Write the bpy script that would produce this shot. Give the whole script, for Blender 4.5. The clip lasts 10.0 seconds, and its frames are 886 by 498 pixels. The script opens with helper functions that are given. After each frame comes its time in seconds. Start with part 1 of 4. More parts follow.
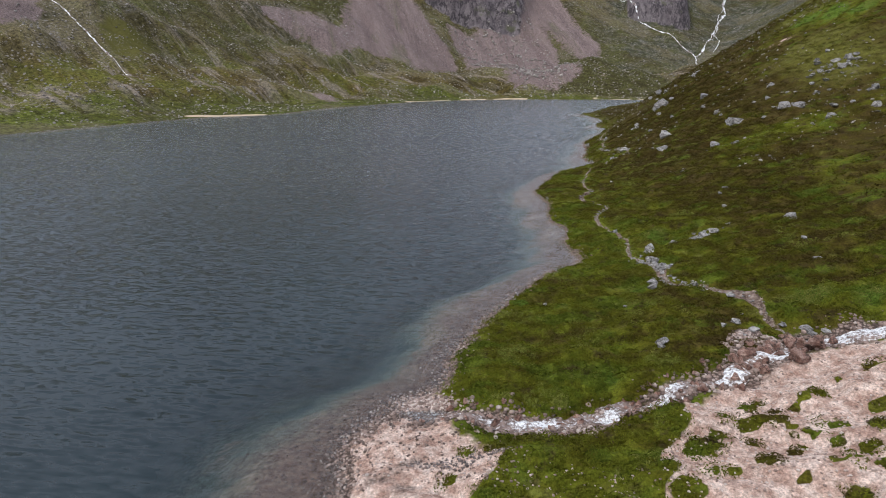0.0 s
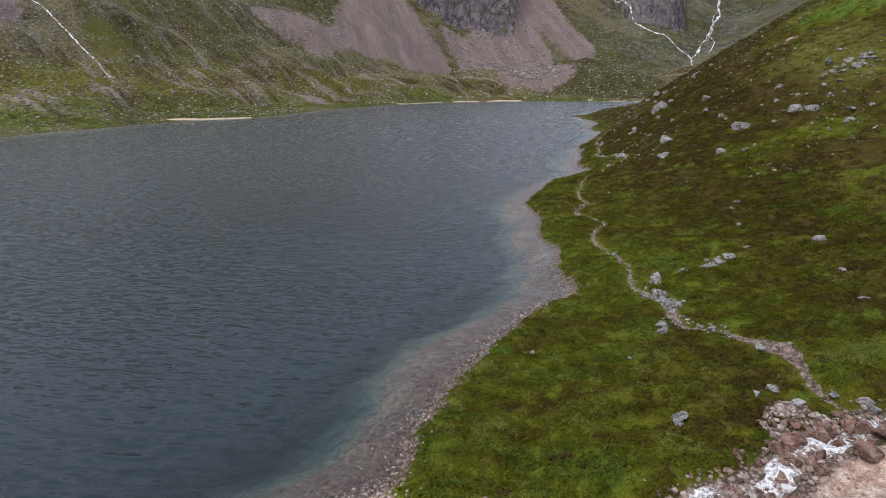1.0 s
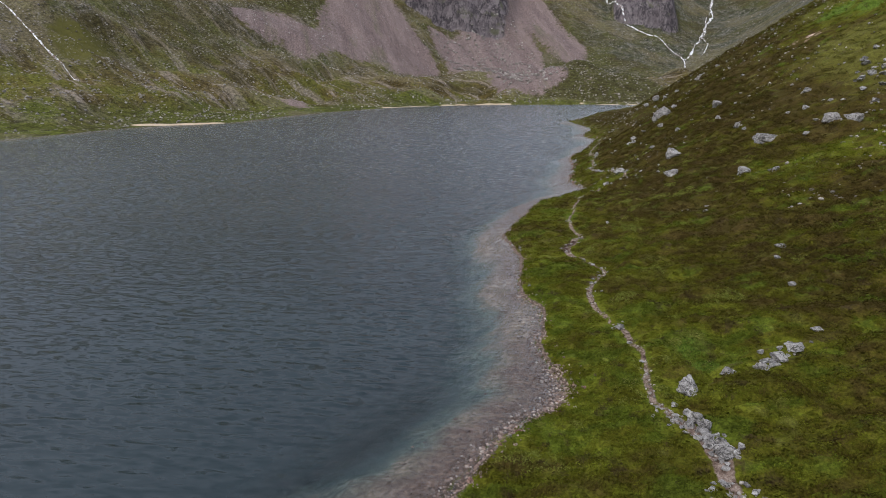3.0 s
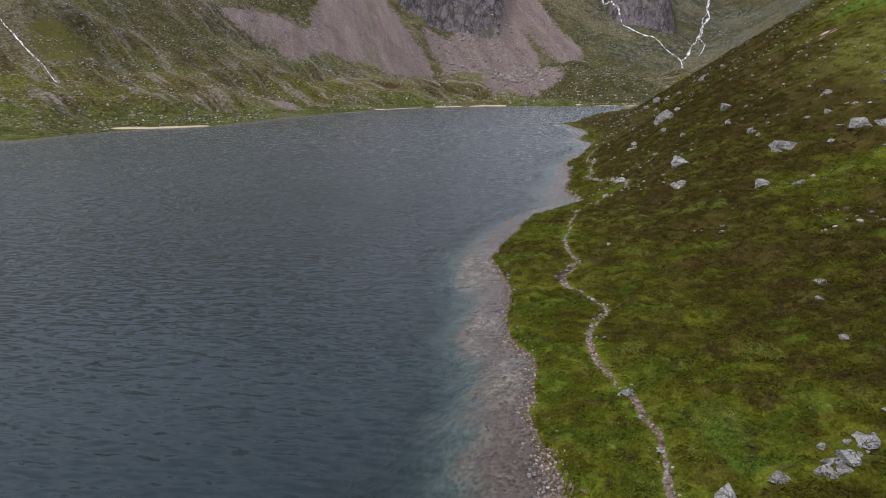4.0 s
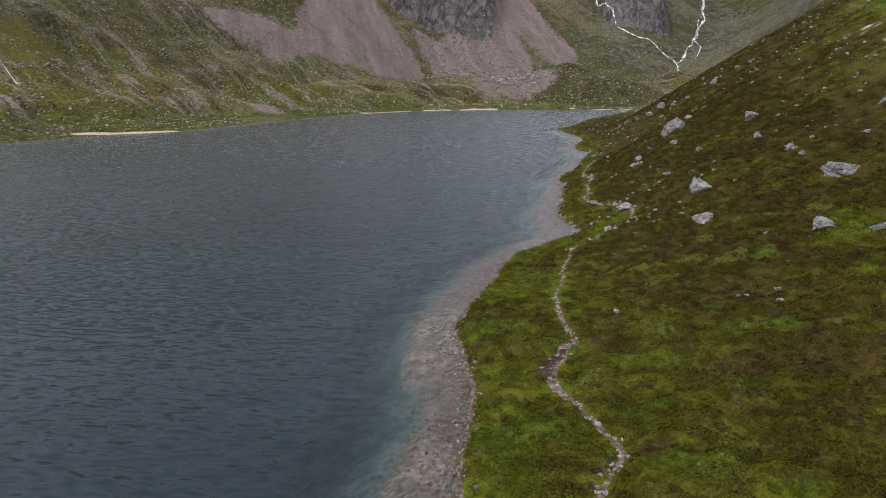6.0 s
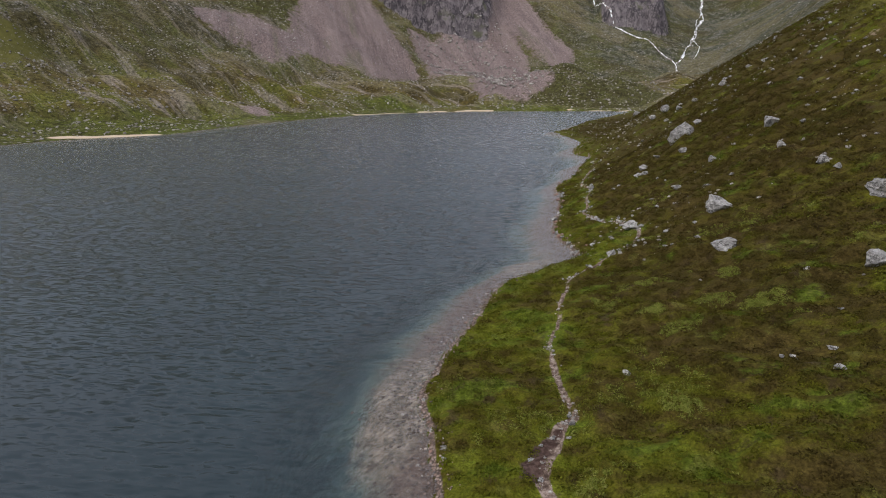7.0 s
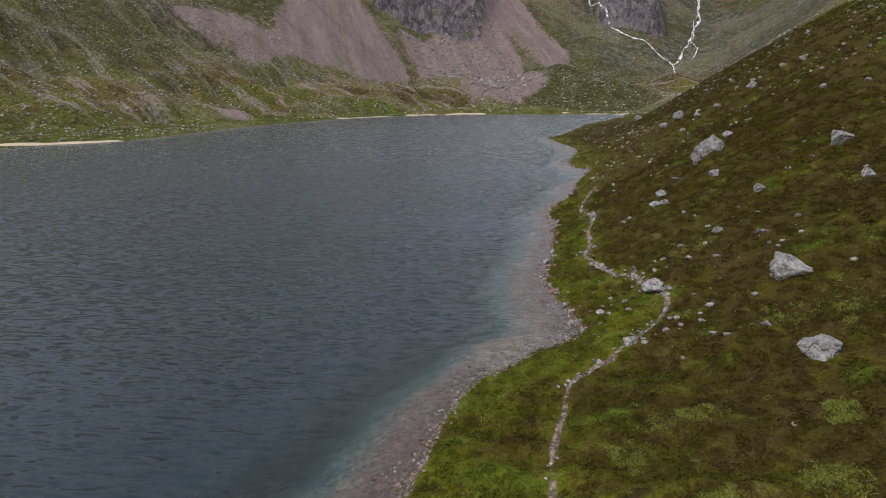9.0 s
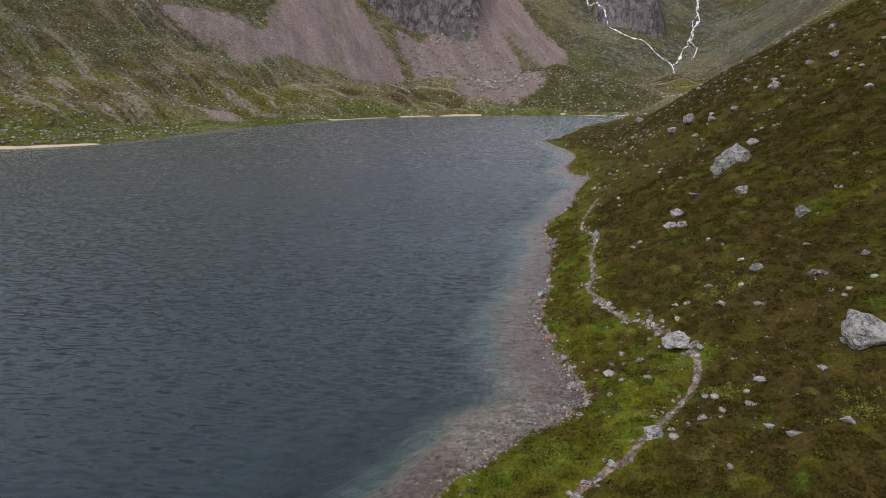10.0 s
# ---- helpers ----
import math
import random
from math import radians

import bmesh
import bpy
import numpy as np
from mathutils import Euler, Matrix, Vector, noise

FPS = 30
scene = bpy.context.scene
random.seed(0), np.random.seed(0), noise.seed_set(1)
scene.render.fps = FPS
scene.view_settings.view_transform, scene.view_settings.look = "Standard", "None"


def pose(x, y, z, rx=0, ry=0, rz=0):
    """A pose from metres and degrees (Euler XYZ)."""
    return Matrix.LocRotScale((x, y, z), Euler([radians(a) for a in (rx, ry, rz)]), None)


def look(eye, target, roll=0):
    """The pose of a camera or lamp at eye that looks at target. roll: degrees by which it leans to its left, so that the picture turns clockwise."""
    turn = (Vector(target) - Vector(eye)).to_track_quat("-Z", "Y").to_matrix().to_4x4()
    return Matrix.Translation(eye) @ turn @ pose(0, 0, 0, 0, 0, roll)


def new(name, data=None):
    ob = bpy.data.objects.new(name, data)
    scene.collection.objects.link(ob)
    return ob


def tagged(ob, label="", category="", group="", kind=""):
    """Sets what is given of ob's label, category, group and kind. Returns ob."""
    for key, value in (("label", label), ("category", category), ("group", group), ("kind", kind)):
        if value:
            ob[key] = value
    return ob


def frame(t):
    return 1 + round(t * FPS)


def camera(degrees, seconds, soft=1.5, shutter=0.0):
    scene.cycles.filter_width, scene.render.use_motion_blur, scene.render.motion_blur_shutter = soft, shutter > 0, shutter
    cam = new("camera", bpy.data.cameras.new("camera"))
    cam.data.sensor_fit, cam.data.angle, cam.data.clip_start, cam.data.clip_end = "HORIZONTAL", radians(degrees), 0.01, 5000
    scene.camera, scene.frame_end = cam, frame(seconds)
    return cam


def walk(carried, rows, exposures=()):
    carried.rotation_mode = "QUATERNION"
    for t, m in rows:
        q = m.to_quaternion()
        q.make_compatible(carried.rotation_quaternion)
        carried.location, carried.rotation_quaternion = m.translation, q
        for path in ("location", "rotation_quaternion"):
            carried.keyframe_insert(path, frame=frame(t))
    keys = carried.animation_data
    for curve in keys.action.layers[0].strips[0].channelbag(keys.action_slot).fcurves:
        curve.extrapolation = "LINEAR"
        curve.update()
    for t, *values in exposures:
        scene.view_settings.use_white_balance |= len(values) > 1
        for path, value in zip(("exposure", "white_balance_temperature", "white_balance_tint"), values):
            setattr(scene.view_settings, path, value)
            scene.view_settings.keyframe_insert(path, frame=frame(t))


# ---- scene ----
cam = camera(74.0, 10.0, 1.0)
PATH = [
    (0, (0.805, -3.772, 22.417), (0.332, -1.912, 21.855), -0.6),
    (0.5, (0.75, 1.521, 22.37), (0.283, 3.383, 21.81), -0.6),
    (1, (0.622, 7.108, 22.356), (0.163, 8.973, 21.799), -0.7),
    (1.5, (0.55, 12.548, 22.303), (0.096, 14.415, 21.748), -0.7),
    (2, (0.387, 18.153, 22.341), (-0.06, 20.022, 21.786), -0.7),
    (2.5, (0.329, 23.563, 22.305), (-0.112, 25.434, 21.753), -0.7),
    (4, (0.154, 40.456, 22.364), (-0.271, 42.332, 21.818), -0.8),
    (4.5, (0.061, 45.929, 22.319), (-0.359, 47.807, 21.775), -0.8),
    (5, (-0.062, 51.423, 22.305), (-0.477, 53.303, 21.763), -0.8),
    (5.5, (-0.036, 57.066, 22.306), (-0.446, 58.947, 21.766), -0.7),
    (7, (-0.037, 74.612, 22.463), (-0.437, 76.497, 21.927), -0.8),
    (7.5, (-0.125, 80.541, 22.461), (-0.52, 82.427, 21.926), -0.7),
    (8, (-0.176, 86.728, 22.526), (-0.568, 88.616, 21.993), -0.8),
    (8.5, (-0.234, 92.738, 22.531), (-0.622, 94.626, 21.998), -0.8),
    (9, (-0.297, 99.048, 22.573), (-0.682, 100.937, 22.042), -0.8),
    (9.5, (-0.269, 105.4, 22.486), (-0.651, 107.29, 21.955), -0.8),
    (10, (-0.371, 111.988, 22.479), (-0.75, 113.88, 21.95), -0.8),
]
walk(cam, [(t, look(eye, target, roll)) for t, eye, target, roll in PATH], exposures=[(0, 0.27, 6220, 10), (4, 0.25, 6300, 10), (10, 0.22, 6450, 10)])


# ---- light ----
world = bpy.data.worlds.new("overcast_sky")
scene.world = world
world.use_nodes = True
wn = world.node_tree.nodes
sky = wn.new("ShaderNodeTexSky")
sky.sky_type, sky.sun_disc = "NISHITA", False
sky.sun_elevation, sky.sun_rotation = radians(52), radians(215)
sky.dust_density, sky.air_density = 4.0, 1.0
cloud = wn.new("ShaderNodeMix")
cloud.data_type = "RGBA"
cloud.inputs[0].default_value = 0.75
cloud.inputs[7].default_value = (5.4, 5.58, 6.25, 1)
world.node_tree.links.new(sky.outputs[0], cloud.inputs[6])
world.node_tree.links.new(cloud.outputs[2], wn["Background"].inputs["Color"])
wn["Background"].inputs["Strength"].default_value = 0.146
sun = new("sun", bpy.data.lights.new("sun", "SUN"))
sun.data.energy, sun.data.angle, sun.data.color = 1.2, radians(20), (1.0, 0.95, 0.88)
sun.matrix_world = look((-60, -85, 130), (0, 0, 0))
# ---- the lie of the land ----
def sst(a, b, v):
    u = np.clip((v - a) / (b - a), 0, 1)
    return u * u * (3 - 2 * u)


def lattice(ix, iy, seed):
    h = (ix.astype(np.int64) * 374761393 + iy.astype(np.int64) * 668265263 + seed * 974634541) & 0xFFFFFFFF
    h = ((h ^ (h >> 13)) * 1274126177) & 0xFFFFFFFF
    return ((h ^ (h >> 16)) & 0xFFFFFF) / float(0xFFFFFF)


def vnoise(x, y, seed=0):
    """Smooth noise from -1 to 1 on a plane."""
    ix, iy = np.floor(x), np.floor(y)
    fx, fy = x - ix, y - iy
    u, v = fx * fx * fx * (fx * (fx * 6 - 15) + 10), fy * fy * fy * (fy * (fy * 6 - 15) + 10)
    a, b = lattice(ix, iy, seed), lattice(ix + 1, iy, seed)
    c, e = lattice(ix, iy + 1, seed), lattice(ix + 1, iy + 1, seed)
    return 2 * ((a * (1 - u) + b * u) * (1 - v) + (c * (1 - u) + e * u) * v) - 1


def fbm(x, y, size, octaves=3, seed=0):
    total, weight, out = 0.0, 1.0, 0.0
    for i in range(octaves):
        k = 2.03 ** i / size
        out = out + weight * vnoise(x * k + 17.3 * i, y * k - 9.1 * i, seed + i)
        total += weight
        weight *= 0.5
    return out / total


def spline(points, steps=4, closed=False):
    """A smooth line through points."""
    p = np.array(points, float)
    n = len(p)
    out = []
    for i in range(n if closed else n - 1):
        q = [p[(i + k) % n] if closed else p[min(max(i + k, 0), n - 1)] for k in (-1, 0, 1, 2)]
        for s in range(steps):
            t = s / steps
            out.append(0.5 * (2 * q[1] + (q[2] - q[0]) * t + (2 * q[0] - 5 * q[1] + 4 * q[2] - q[3]) * t * t
                              + (3 * q[1] - q[0] - 3 * q[2] + q[3]) * t ** 3))
    if not closed:
        out.append(p[-1])
    return np.array(out)


def line_distance(x, y, line):
    """Distance to a line and how far along it, from 0 to 1, the nearest place lies."""
    best, along = np.full(np.shape(x), 1e18), np.zeros(np.shape(x))
    n = len(line) - 1
    for i in range(n):
        (ax, ay), (bx, by) = line[i][:2], line[i + 1][:2]
        ex, ey = bx - ax, by - ay
        t = np.clip(((x - ax) * ex + (y - ay) * ey) / (ex * ex + ey * ey + 1e-12), 0, 1)
        q = (x - ax - t * ex) ** 2 + (y - ay - t * ey) ** 2
        hit = q < best
        best = np.where(hit, q, best)
        along = np.where(hit, (i + t) / n, along)
    return np.sqrt(best), along


def inside(x, y, loop):
    odd = np.zeros(np.shape(x), bool)
    for (ax, ay), (bx, by) in zip(loop, np.roll(loop, -1, axis=0)):
        if ay != by:
            odd ^= ((ay > y) != (by > y)) & (x < (bx - ax) * (y - ay) / (by - ay) + ax)
    return odd


# the loch's shore: the near side from the gravel delta to the head, then round the far side
NEAR_SHORE = [(-11, -40), (-10.5, 0), (-11, 14), (-11.6, 22), (-12.9, 25.5), (-12.3, 28.3), (-11.4, 31.3), (-9.0, 34.5), (-9.4, 39), (-8.8, 43.3),
              (-7.2, 51.2), (-3.8, 61.8), (-0.6, 66.8), (0.2, 69), (-1.2, 73), (-2.3, 78), (-2.6, 85), (-4.9, 89.5), (-5.9, 95),
              (-6.2, 101.5), (-8.0, 108), (-10, 113), (-9.6, 121), (-8.4, 129), (-6.6, 139.5), (-2.6, 145.5), (0.6, 149.5), (2.2, 152.6),
              (0.7, 157.5), (-1.8, 167), (-1.1, 179), (-1.2, 198), (-2.3, 208), (2.4, 226), (3.4, 243), (7.0, 266), (2.2, 278), (5, 323)]
HEAD_SHORE = [(-7, 370), (4, 410), (16, 470), (34, 530), (47, 588), (0, 600), (-61, 600), (-140, 575), (-176, 520), (-198, 440), (-203, 360), (-206, 341),
              (-236, 312), (-244, 255), (-252, 203), (-262, 120), (-270, -100), (-200, -320), (-60, -340), (-15, -200)]
SHORE = np.vstack([spline(NEAR_SHORE, 4), spline(HEAD_SHORE, 2)])
STREAM = spline([(-11.2, 31.0), (-7, 30.7), (-3.4, 30.5), (0.5, 30.4), (2.9, 31.2), (5.1, 32.3), (6.9, 33.5), (9.3, 35.0), (11.1, 36.1), (13, 37.9), (15.4, 39.4),
                 (18.7, 40.9), (22, 41.4), (30, 43), (60, 52), (95, 60), (150, 84)], 4)
FOOTPATH = spline([(16.2, 41), (15.2, 44.4), (14.9, 48.6), (13.6, 51.3), (11.5, 53.8), (9.8, 55.1), (8.7, 56.6), (8.5, 60), (7.4, 63.2), (6.1, 65.4), (5.7, 68.6),
                   (6, 71.7), (4.8, 78.2), (3.6, 81), (2, 87.3), (2.7, 91.5), (3.7, 93.7), (3.4, 95.2), (1.9, 98.3), (0.5, 100.9), (-0.8, 103.8), (0.2, 108.5),
                   (1.2, 110.2), (0.5, 113.2), (-0.7, 120), (-0.8, 122.4), (-0.1, 126), (-0.1, 131), (0.6, 136), (0.9, 139.4), (2.3, 141.1), (4.1, 142.4),
                   (5.6, 144.6), (8.4, 148.4), (9.4, 151.2), (9.2, 154.8), (7.4, 159.1), (5.5, 163.1), (4.1, 167.7), (3, 172.3), (3.7, 176), (3.7, 182), (4.8, 191.7),
                   (3.2, 200.2), (4.3, 206), (6.5, 216)], 4)


# moraine ridges on the far side, with their heights
MORAINES = [(spline([(-352, 622), (-310, 615), (-290, 655), (-262, 672), (-228, 668), (-180, 648), (-142, 656), (-101, 668)], 3), 6.0),
            (spline([(-330, 548), (-300, 555), (-283, 572), (-250, 572), (-224, 562)], 3), 4.0),
            (spline([(-270, 420), (-262, 450), (-246, 468), (-228, 470)], 3), 3.0),
            (spline([(-300, 300), (-290, 340), (-270, 372), (-250, 385)], 3), 3.5)]


# crags: middle, half width, front, height
CRAGS = [(-205, 108, 912, 50), (90, 58, 1022, 45), (-104, 30, 1050, 26), (222, 45, 1262, 30)]


def shore_distance(x, y):
    """Metres from the water's edge: above 0 on land, below 0 in the loch."""
    d, _ = line_distance(x, y, np.vstack([SHORE, SHORE[:1]]))
    d = np.where(inside(x, y, SHORE), -d, d)
    far = np.clip(np.hypot(x, y - 60) / 90, 1, 4)
    return d + fbm(x, y, 2.2, 2, 5) * 0.35 + fbm(x, y, 14, 2, 8) * 0.9 * (far - 1)


def crag_front(x, y, cx):
    return 1.0 * [c[2] for c in CRAGS if c[0] == cx][0] + 16 * fbm(x, y * 0.15, 44, 4, int(cx) + 900) + 6 * np.abs(fbm(x, y * 0.1, 12, 2, 33)) + 0.25 * np.abs(x - cx)


def land(x, y, d=None, fine=True):
    """Height of the ground, with its hummocks where fine is set."""
    x, y = np.asarray(x, float), np.asarray(y, float)
    d = shore_distance(x, y) if d is None else d
    up = np.maximum(d, 0)
    # the near hillside: a gentle bench that steepens up the loch into a spur
    foot = -2 + 0.21 * (np.logaddexp(0, (y - 262) / 22) - np.logaddexp(0, (y - 700) / 60) * 60 / 22) * 22
    steep = np.interp(y, (40, 80, 100, 120, 140, 160, 190, 240), (0.17, 0.165, 0.187, 0.218, 0.276, 0.382, 0.5, 0.57))
    rise = np.logaddexp(0, (x - foot) / 3) * 3
    curl = (0.0021 + 0.002 * sst(100, 140, y)) * rise ** 2 / (1 + (rise / 52) ** 2) * (1 - 0.6 * sst(210, 270, y))
    near = 0.55 * (1 - np.exp(-up / 0.9)) + (steep * rise + curl) * (1 - np.exp(-up / 4))
    # the far side: moraine, then the corrie wall
    ridge = 1 - np.abs(fbm(x + 0.5 * y, y, 90, 3, 21))
    flat = 100 + 150 * sst(-380, -120, x) * sst(560, 680, y)
    wall = 0.12 * up + (0.45 - 0.17 * sst(-60, 60, x)) * np.logaddexp(0, (up - flat) / 25) * 25
    wall = wall + sst(12, 60, up) * (1 - sst(190, 320, up)) * (13 * (fbm(x, y, 58, 2, 31) + 0.12) + 7 * (np.abs(fbm(x + 0.4 * y, y, 34, 2, 32)) - 0.2)) + 9 * sst(120, 300, up) * (ridge - 0.7)
    across, along = 0.37 * x + 0.93 * y, 0.37 * y - 0.93 * x
    wall = wall + 5.0 * fbm(across, along * 0.18, 34, 3, 61) * sst(50, 160, up) * sst(60, -40, x) + 7 * (np.abs(fbm(across, along * 0.3, 80, 2, 63)) - 0.25) * sst(100, 260, up)
    wall = wall + 27 * np.exp(-((x - 8) / 62) ** 2 - ((y - 660) / 36) ** 2)
    wall = wall + 0.4 * np.maximum(0, up - 780) - 30 * np.exp(-((x - 0.2 * (y - 700) - 130) / 90) ** 2) * sst(720, 950, y)
    right = sst(-70, 30, x - 0.16 * np.maximum(0, y - 560)) * sst(720, 560, y) + sst(60, 260, x - 0.1 * (y - 560)) * sst(540, 700, y)
    right = np.clip(right, 0, 1)
    near = near + 0.02 * up * sst(300, 420, y) + 0.6 * np.maximum(0, up - 620)
    z = near * right + wall * (1 - right)
    for line, tall in MORAINES:
        q, t = line_distance(x, y, line)
        z = z + tall * np.exp(-(q / 9) ** 2) * sst(0, 0.2, t) * sst(1, 0.8, t)
    if fine:
        calm = np.clip(up / 3, 0, 1)
        z = z + right * calm * (0.5 * fbm(x, y, 13, 2, 41) + (0.26 * fbm(x, y, 3.1, 2, 42) + 0.85 * (np.abs(fbm(x * 0.65, y, 2.1, 2, 47)) - 0.25)) * (1 - sst(250, 400, y)))
        z = z + (1 - right) * np.clip(up / 20, 0, 1) * (2.2 * fbm(x, y, 22, 3, 43) + 0.5 * fbm(x, y, 6, 2, 44))
    if fine:
        # heather mounds, lower beside the path
        walked, _ = line_distance(x, y, FOOTPATH)
        z = z + right * calm * (1 - sst(230, 330, y)) * sst(0.5, 3, walked) * 1.3 * (np.abs(fbm(x * 0.8, y, 5.0, 2, 48)) - 0.22)
    # crags: steep faces with clefts at the head of the corrie
    for cx, wide, cy, tall in CRAGS:
        front = crag_front(x, y, cx)
        face = y - front
        ledges = 0.55 * sst(0, 14, face) + 0.3 * sst(12, 30, face + 9 * fbm(x, y * 0.1, 22, 2, 78)) + 0.15 * sst(34, 60, face)
        z = z + tall * ledges * sst(1.0, 0.6, np.abs(x - cx) / wide) * (1 + 0.25 * fbm(x, y * 0.2, 13, 3, 77))
    # rounded tops
    over = np.maximum(z - 175, 0)
    z = z - over + 85 * (1 - np.exp(-over / 85))
    # the corrie's western mountain: unseen height added, so the loch mirrors dark hill there
    z = z + 160 * sst(140, 230, z) * np.exp(-((x + 440) / 260) ** 2 - ((y - 820) / 380) ** 2)
    # the bed of the loch: a shallow shelf that drops off
    down = np.maximum(-d, 0) * (1 + 0.55 * fbm(x, y, 17, 2, 53)) * (0.82 - 0.36 * sst(44, 33, y) - 0.2 * sst(106, 114, y) * sst(160, 150, y))
    bed = -(0.17 * down + 0.30 * np.maximum(0, down - 2.2) + 0.05 * np.maximum(0, down - 9))
    bed = np.maximum(bed, -9 - 0.01 * down)
    z = np.where(d > 0, z, bed)
    # the stream's bed and the worn path
    s, along = line_distance(x, y, STREAM)
    cut = np.exp(-(s / 1.9) ** 2) * sst(-1, 3, d)
    z = z - 0.75 * cut
    p, _ = line_distance(x, y, FOOTPATH)
    z = z - 0.16 * np.exp(-(p / 0.45) ** 2) * sst(0, 1, d)
    return z


# ---- materials ----
class Graph:
    """Short hand for a material's nodes."""

    def __init__(self, name):
        self.mat = bpy.data.materials.new(name)
        self.mat.use_nodes = True
        self.tree = self.mat.node_tree
        self.tree.nodes.clear()

    def node(self, kind, values=None, **props):
        n = self.tree.nodes.new("ShaderNode" + kind)
        for key, value in props.items():
            setattr(n, key, value)
        for key, value in (values or {}).items():
            if isinstance(value, bpy.types.NodeSocket):
                self.tree.links.new(value, n.inputs[key])
            else:
                n.inputs[key].default_value = value
        return n

    def place(self):
        return self.node("NewGeometry").outputs["Position"]

    def noise(self, scale, detail=3.0, stretch=None, rough=0.55, turn=0.0):
        at = self.place()
        if stretch:
            at = self.node("Mapping", {"Vector": at, "Scale": tuple(1 / k for k in stretch), "Rotation": (0, 0, turn)}, vector_type="TEXTURE").outputs[0]
        return self.node("TexNoise", {"Vector": at, "Scale": scale, "Detail": detail, "Roughness": rough}).outputs["Fac"]

    def cells(self, scale, feature="F1", out="Distance"):
        return self.node("TexVoronoi", {"Vector": self.place(), "Scale": scale}, feature=feature).outputs[out]

    def ramp(self, fac, *stops):
        n = self.node("ValToRGB", {"Fac": fac})
        e = n.color_ramp.elements
        while len(e) < len(stops):
            e.new(0.5)
        for el, (p, c) in zip(e, stops):
            el.position = p
            el.color = (c, c, c, 1) if isinstance(c, (int, float)) else (*c, 1)
        return n.outputs[0]

    def mix(self, fac, a, b, mode="MIX"):
        n = self.node("Mix", data_type="RGBA", blend_type=mode)
        for i, v in ((0, fac), (6, a), (7, b)):
            if isinstance(v, bpy.types.NodeSocket):
                self.tree.links.new(v, n.inputs[i])
            else:
                n.inputs[i].default_value = v if i == 0 else (*v, 1)
        return n.outputs[2]

    def math(self, op, a, b=0.0, clamp=False):
        n = self.node("Math", operation=op, use_clamp=clamp)
        for i, v in ((0, a), (1, b)):
            if isinstance(v, bpy.types.NodeSocket):
                self.tree.links.new(v, n.inputs[i])
            else:
                n.inputs[i].default_value = v
        return n.outputs[0]

    def mask(self, name):
        return self.node("Attribute", attribute_name=name).outputs["Fac"]

    def bump(self, height, strength=0.5, distance=0.1, normal=None):
        values = {"Height": height, "Strength": strength, "Distance": distance}
        if normal:
            values["Normal"] = normal
        return self.node("Bump", values).outputs[0]

    def surface(self, shader):
        out = self.node("OutputMaterial")
        self.tree.links.new(shader, out.inputs["Surface"])
        return self.mat

    def solid(self, color, rough=0.85, normal=None, gloss=0.25):
        values = {"Base Color": color if isinstance(color, bpy.types.NodeSocket) else (*color, 1), "Roughness": rough, "Specular IOR Level": gloss}
        if normal:
            values["Normal"] = normal
        return self.node("BsdfPrincipled", values).outputs[0]


def edge(g, mask, low, high, scale=1.5, amount=0.5):
    """A mask with a ragged edge."""
    ragged = g.math("ADD", mask, g.math("MULTIPLY", g.math("SUBTRACT", g.noise(scale, 4), 0.5), amount))
    return g.ramp(ragged, (low, 0.0), (high, 1.0))


def moor_color(g):
    """Heather, blaeberry and moss: brown, olive and fresh green, by patches of several sizes."""
    broad, patch = g.noise(0.075, 4, (0.7, 1.0, 1.0), 0.6), g.noise(0.70, 5, (0.45, 1.0, 1.0), 0.6)
    both = g.math("ADD", g.math("MULTIPLY", broad, 0.42), g.math("MULTIPLY", patch, 0.58))
    both = g.math("ADD", g.math("ADD", both, g.math("MULTIPLY", g.mask("lush"), 0.14)), g.math("MULTIPLY", g.mask("tone"), 0.05))
    col = g.ramp(both, (0.36, (0.050, 0.039, 0.009)), (0.43, (0.067, 0.057, 0.009)), (0.50, (0.080, 0.079, 0.008)), (0.60, (0.112, 0.124, 0.012)))
    # bilberry in fresh leaf, and old heather
    leafy = g.math("ADD", g.noise(0.33, 4, (0.6, 1.0, 1.0), 0.6), g.math("MULTIPLY", g.mask("lush"), 0.07))
    col = g.mix(g.ramp(leafy, (0.53, 0.0), (0.61, 0.75)), col, g.ramp(g.noise(1.7, 4), (0.36, (0.052, 0.074, 0.008)), (0.64, (0.098, 0.132, 0.014))))
    col = g.mix(g.ramp(leafy, (0.36, 0.7), (0.46, 0.0)), col, g.ramp(g.noise(2.3, 5), (0.36, (0.046, 0.031, 0.010)), (0.64, (0.084, 0.060, 0.018))))
    fresh = edge(g, g.mask("lush"), 0.62, 0.85, 0.9, 0.5)
    col = g.mix(fresh, col, g.ramp(g.noise(2.6, 3), (0.3, (0.055, 0.088, 0.011)), (0.7, (0.125, 0.185, 0.026))))
    straw = g.ramp(g.noise(0.45, 5, (1, 1, 1), 0.62), (0.60, 0.0), (0.68, 0.5))
    col = g.mix(straw, col, (0.150, 0.150, 0.034))
    col = g.mix(edge(g, g.mask("grassy"), 0.35, 0.75, 0.2, 0.7), col, g.ramp(g.noise(1.1, 5, rough=0.65), (0.36, (0.086, 0.080, 0.018)), (0.64, (0.138, 0.136, 0.028))))
    peat = g.ramp(g.noise(0.6, 5, (1, 1, 1), 0.65), (0.35, 0.7), (0.42, 0.0))
    col = g.mix(peat, col, (0.052, 0.036, 0.018))
    return col


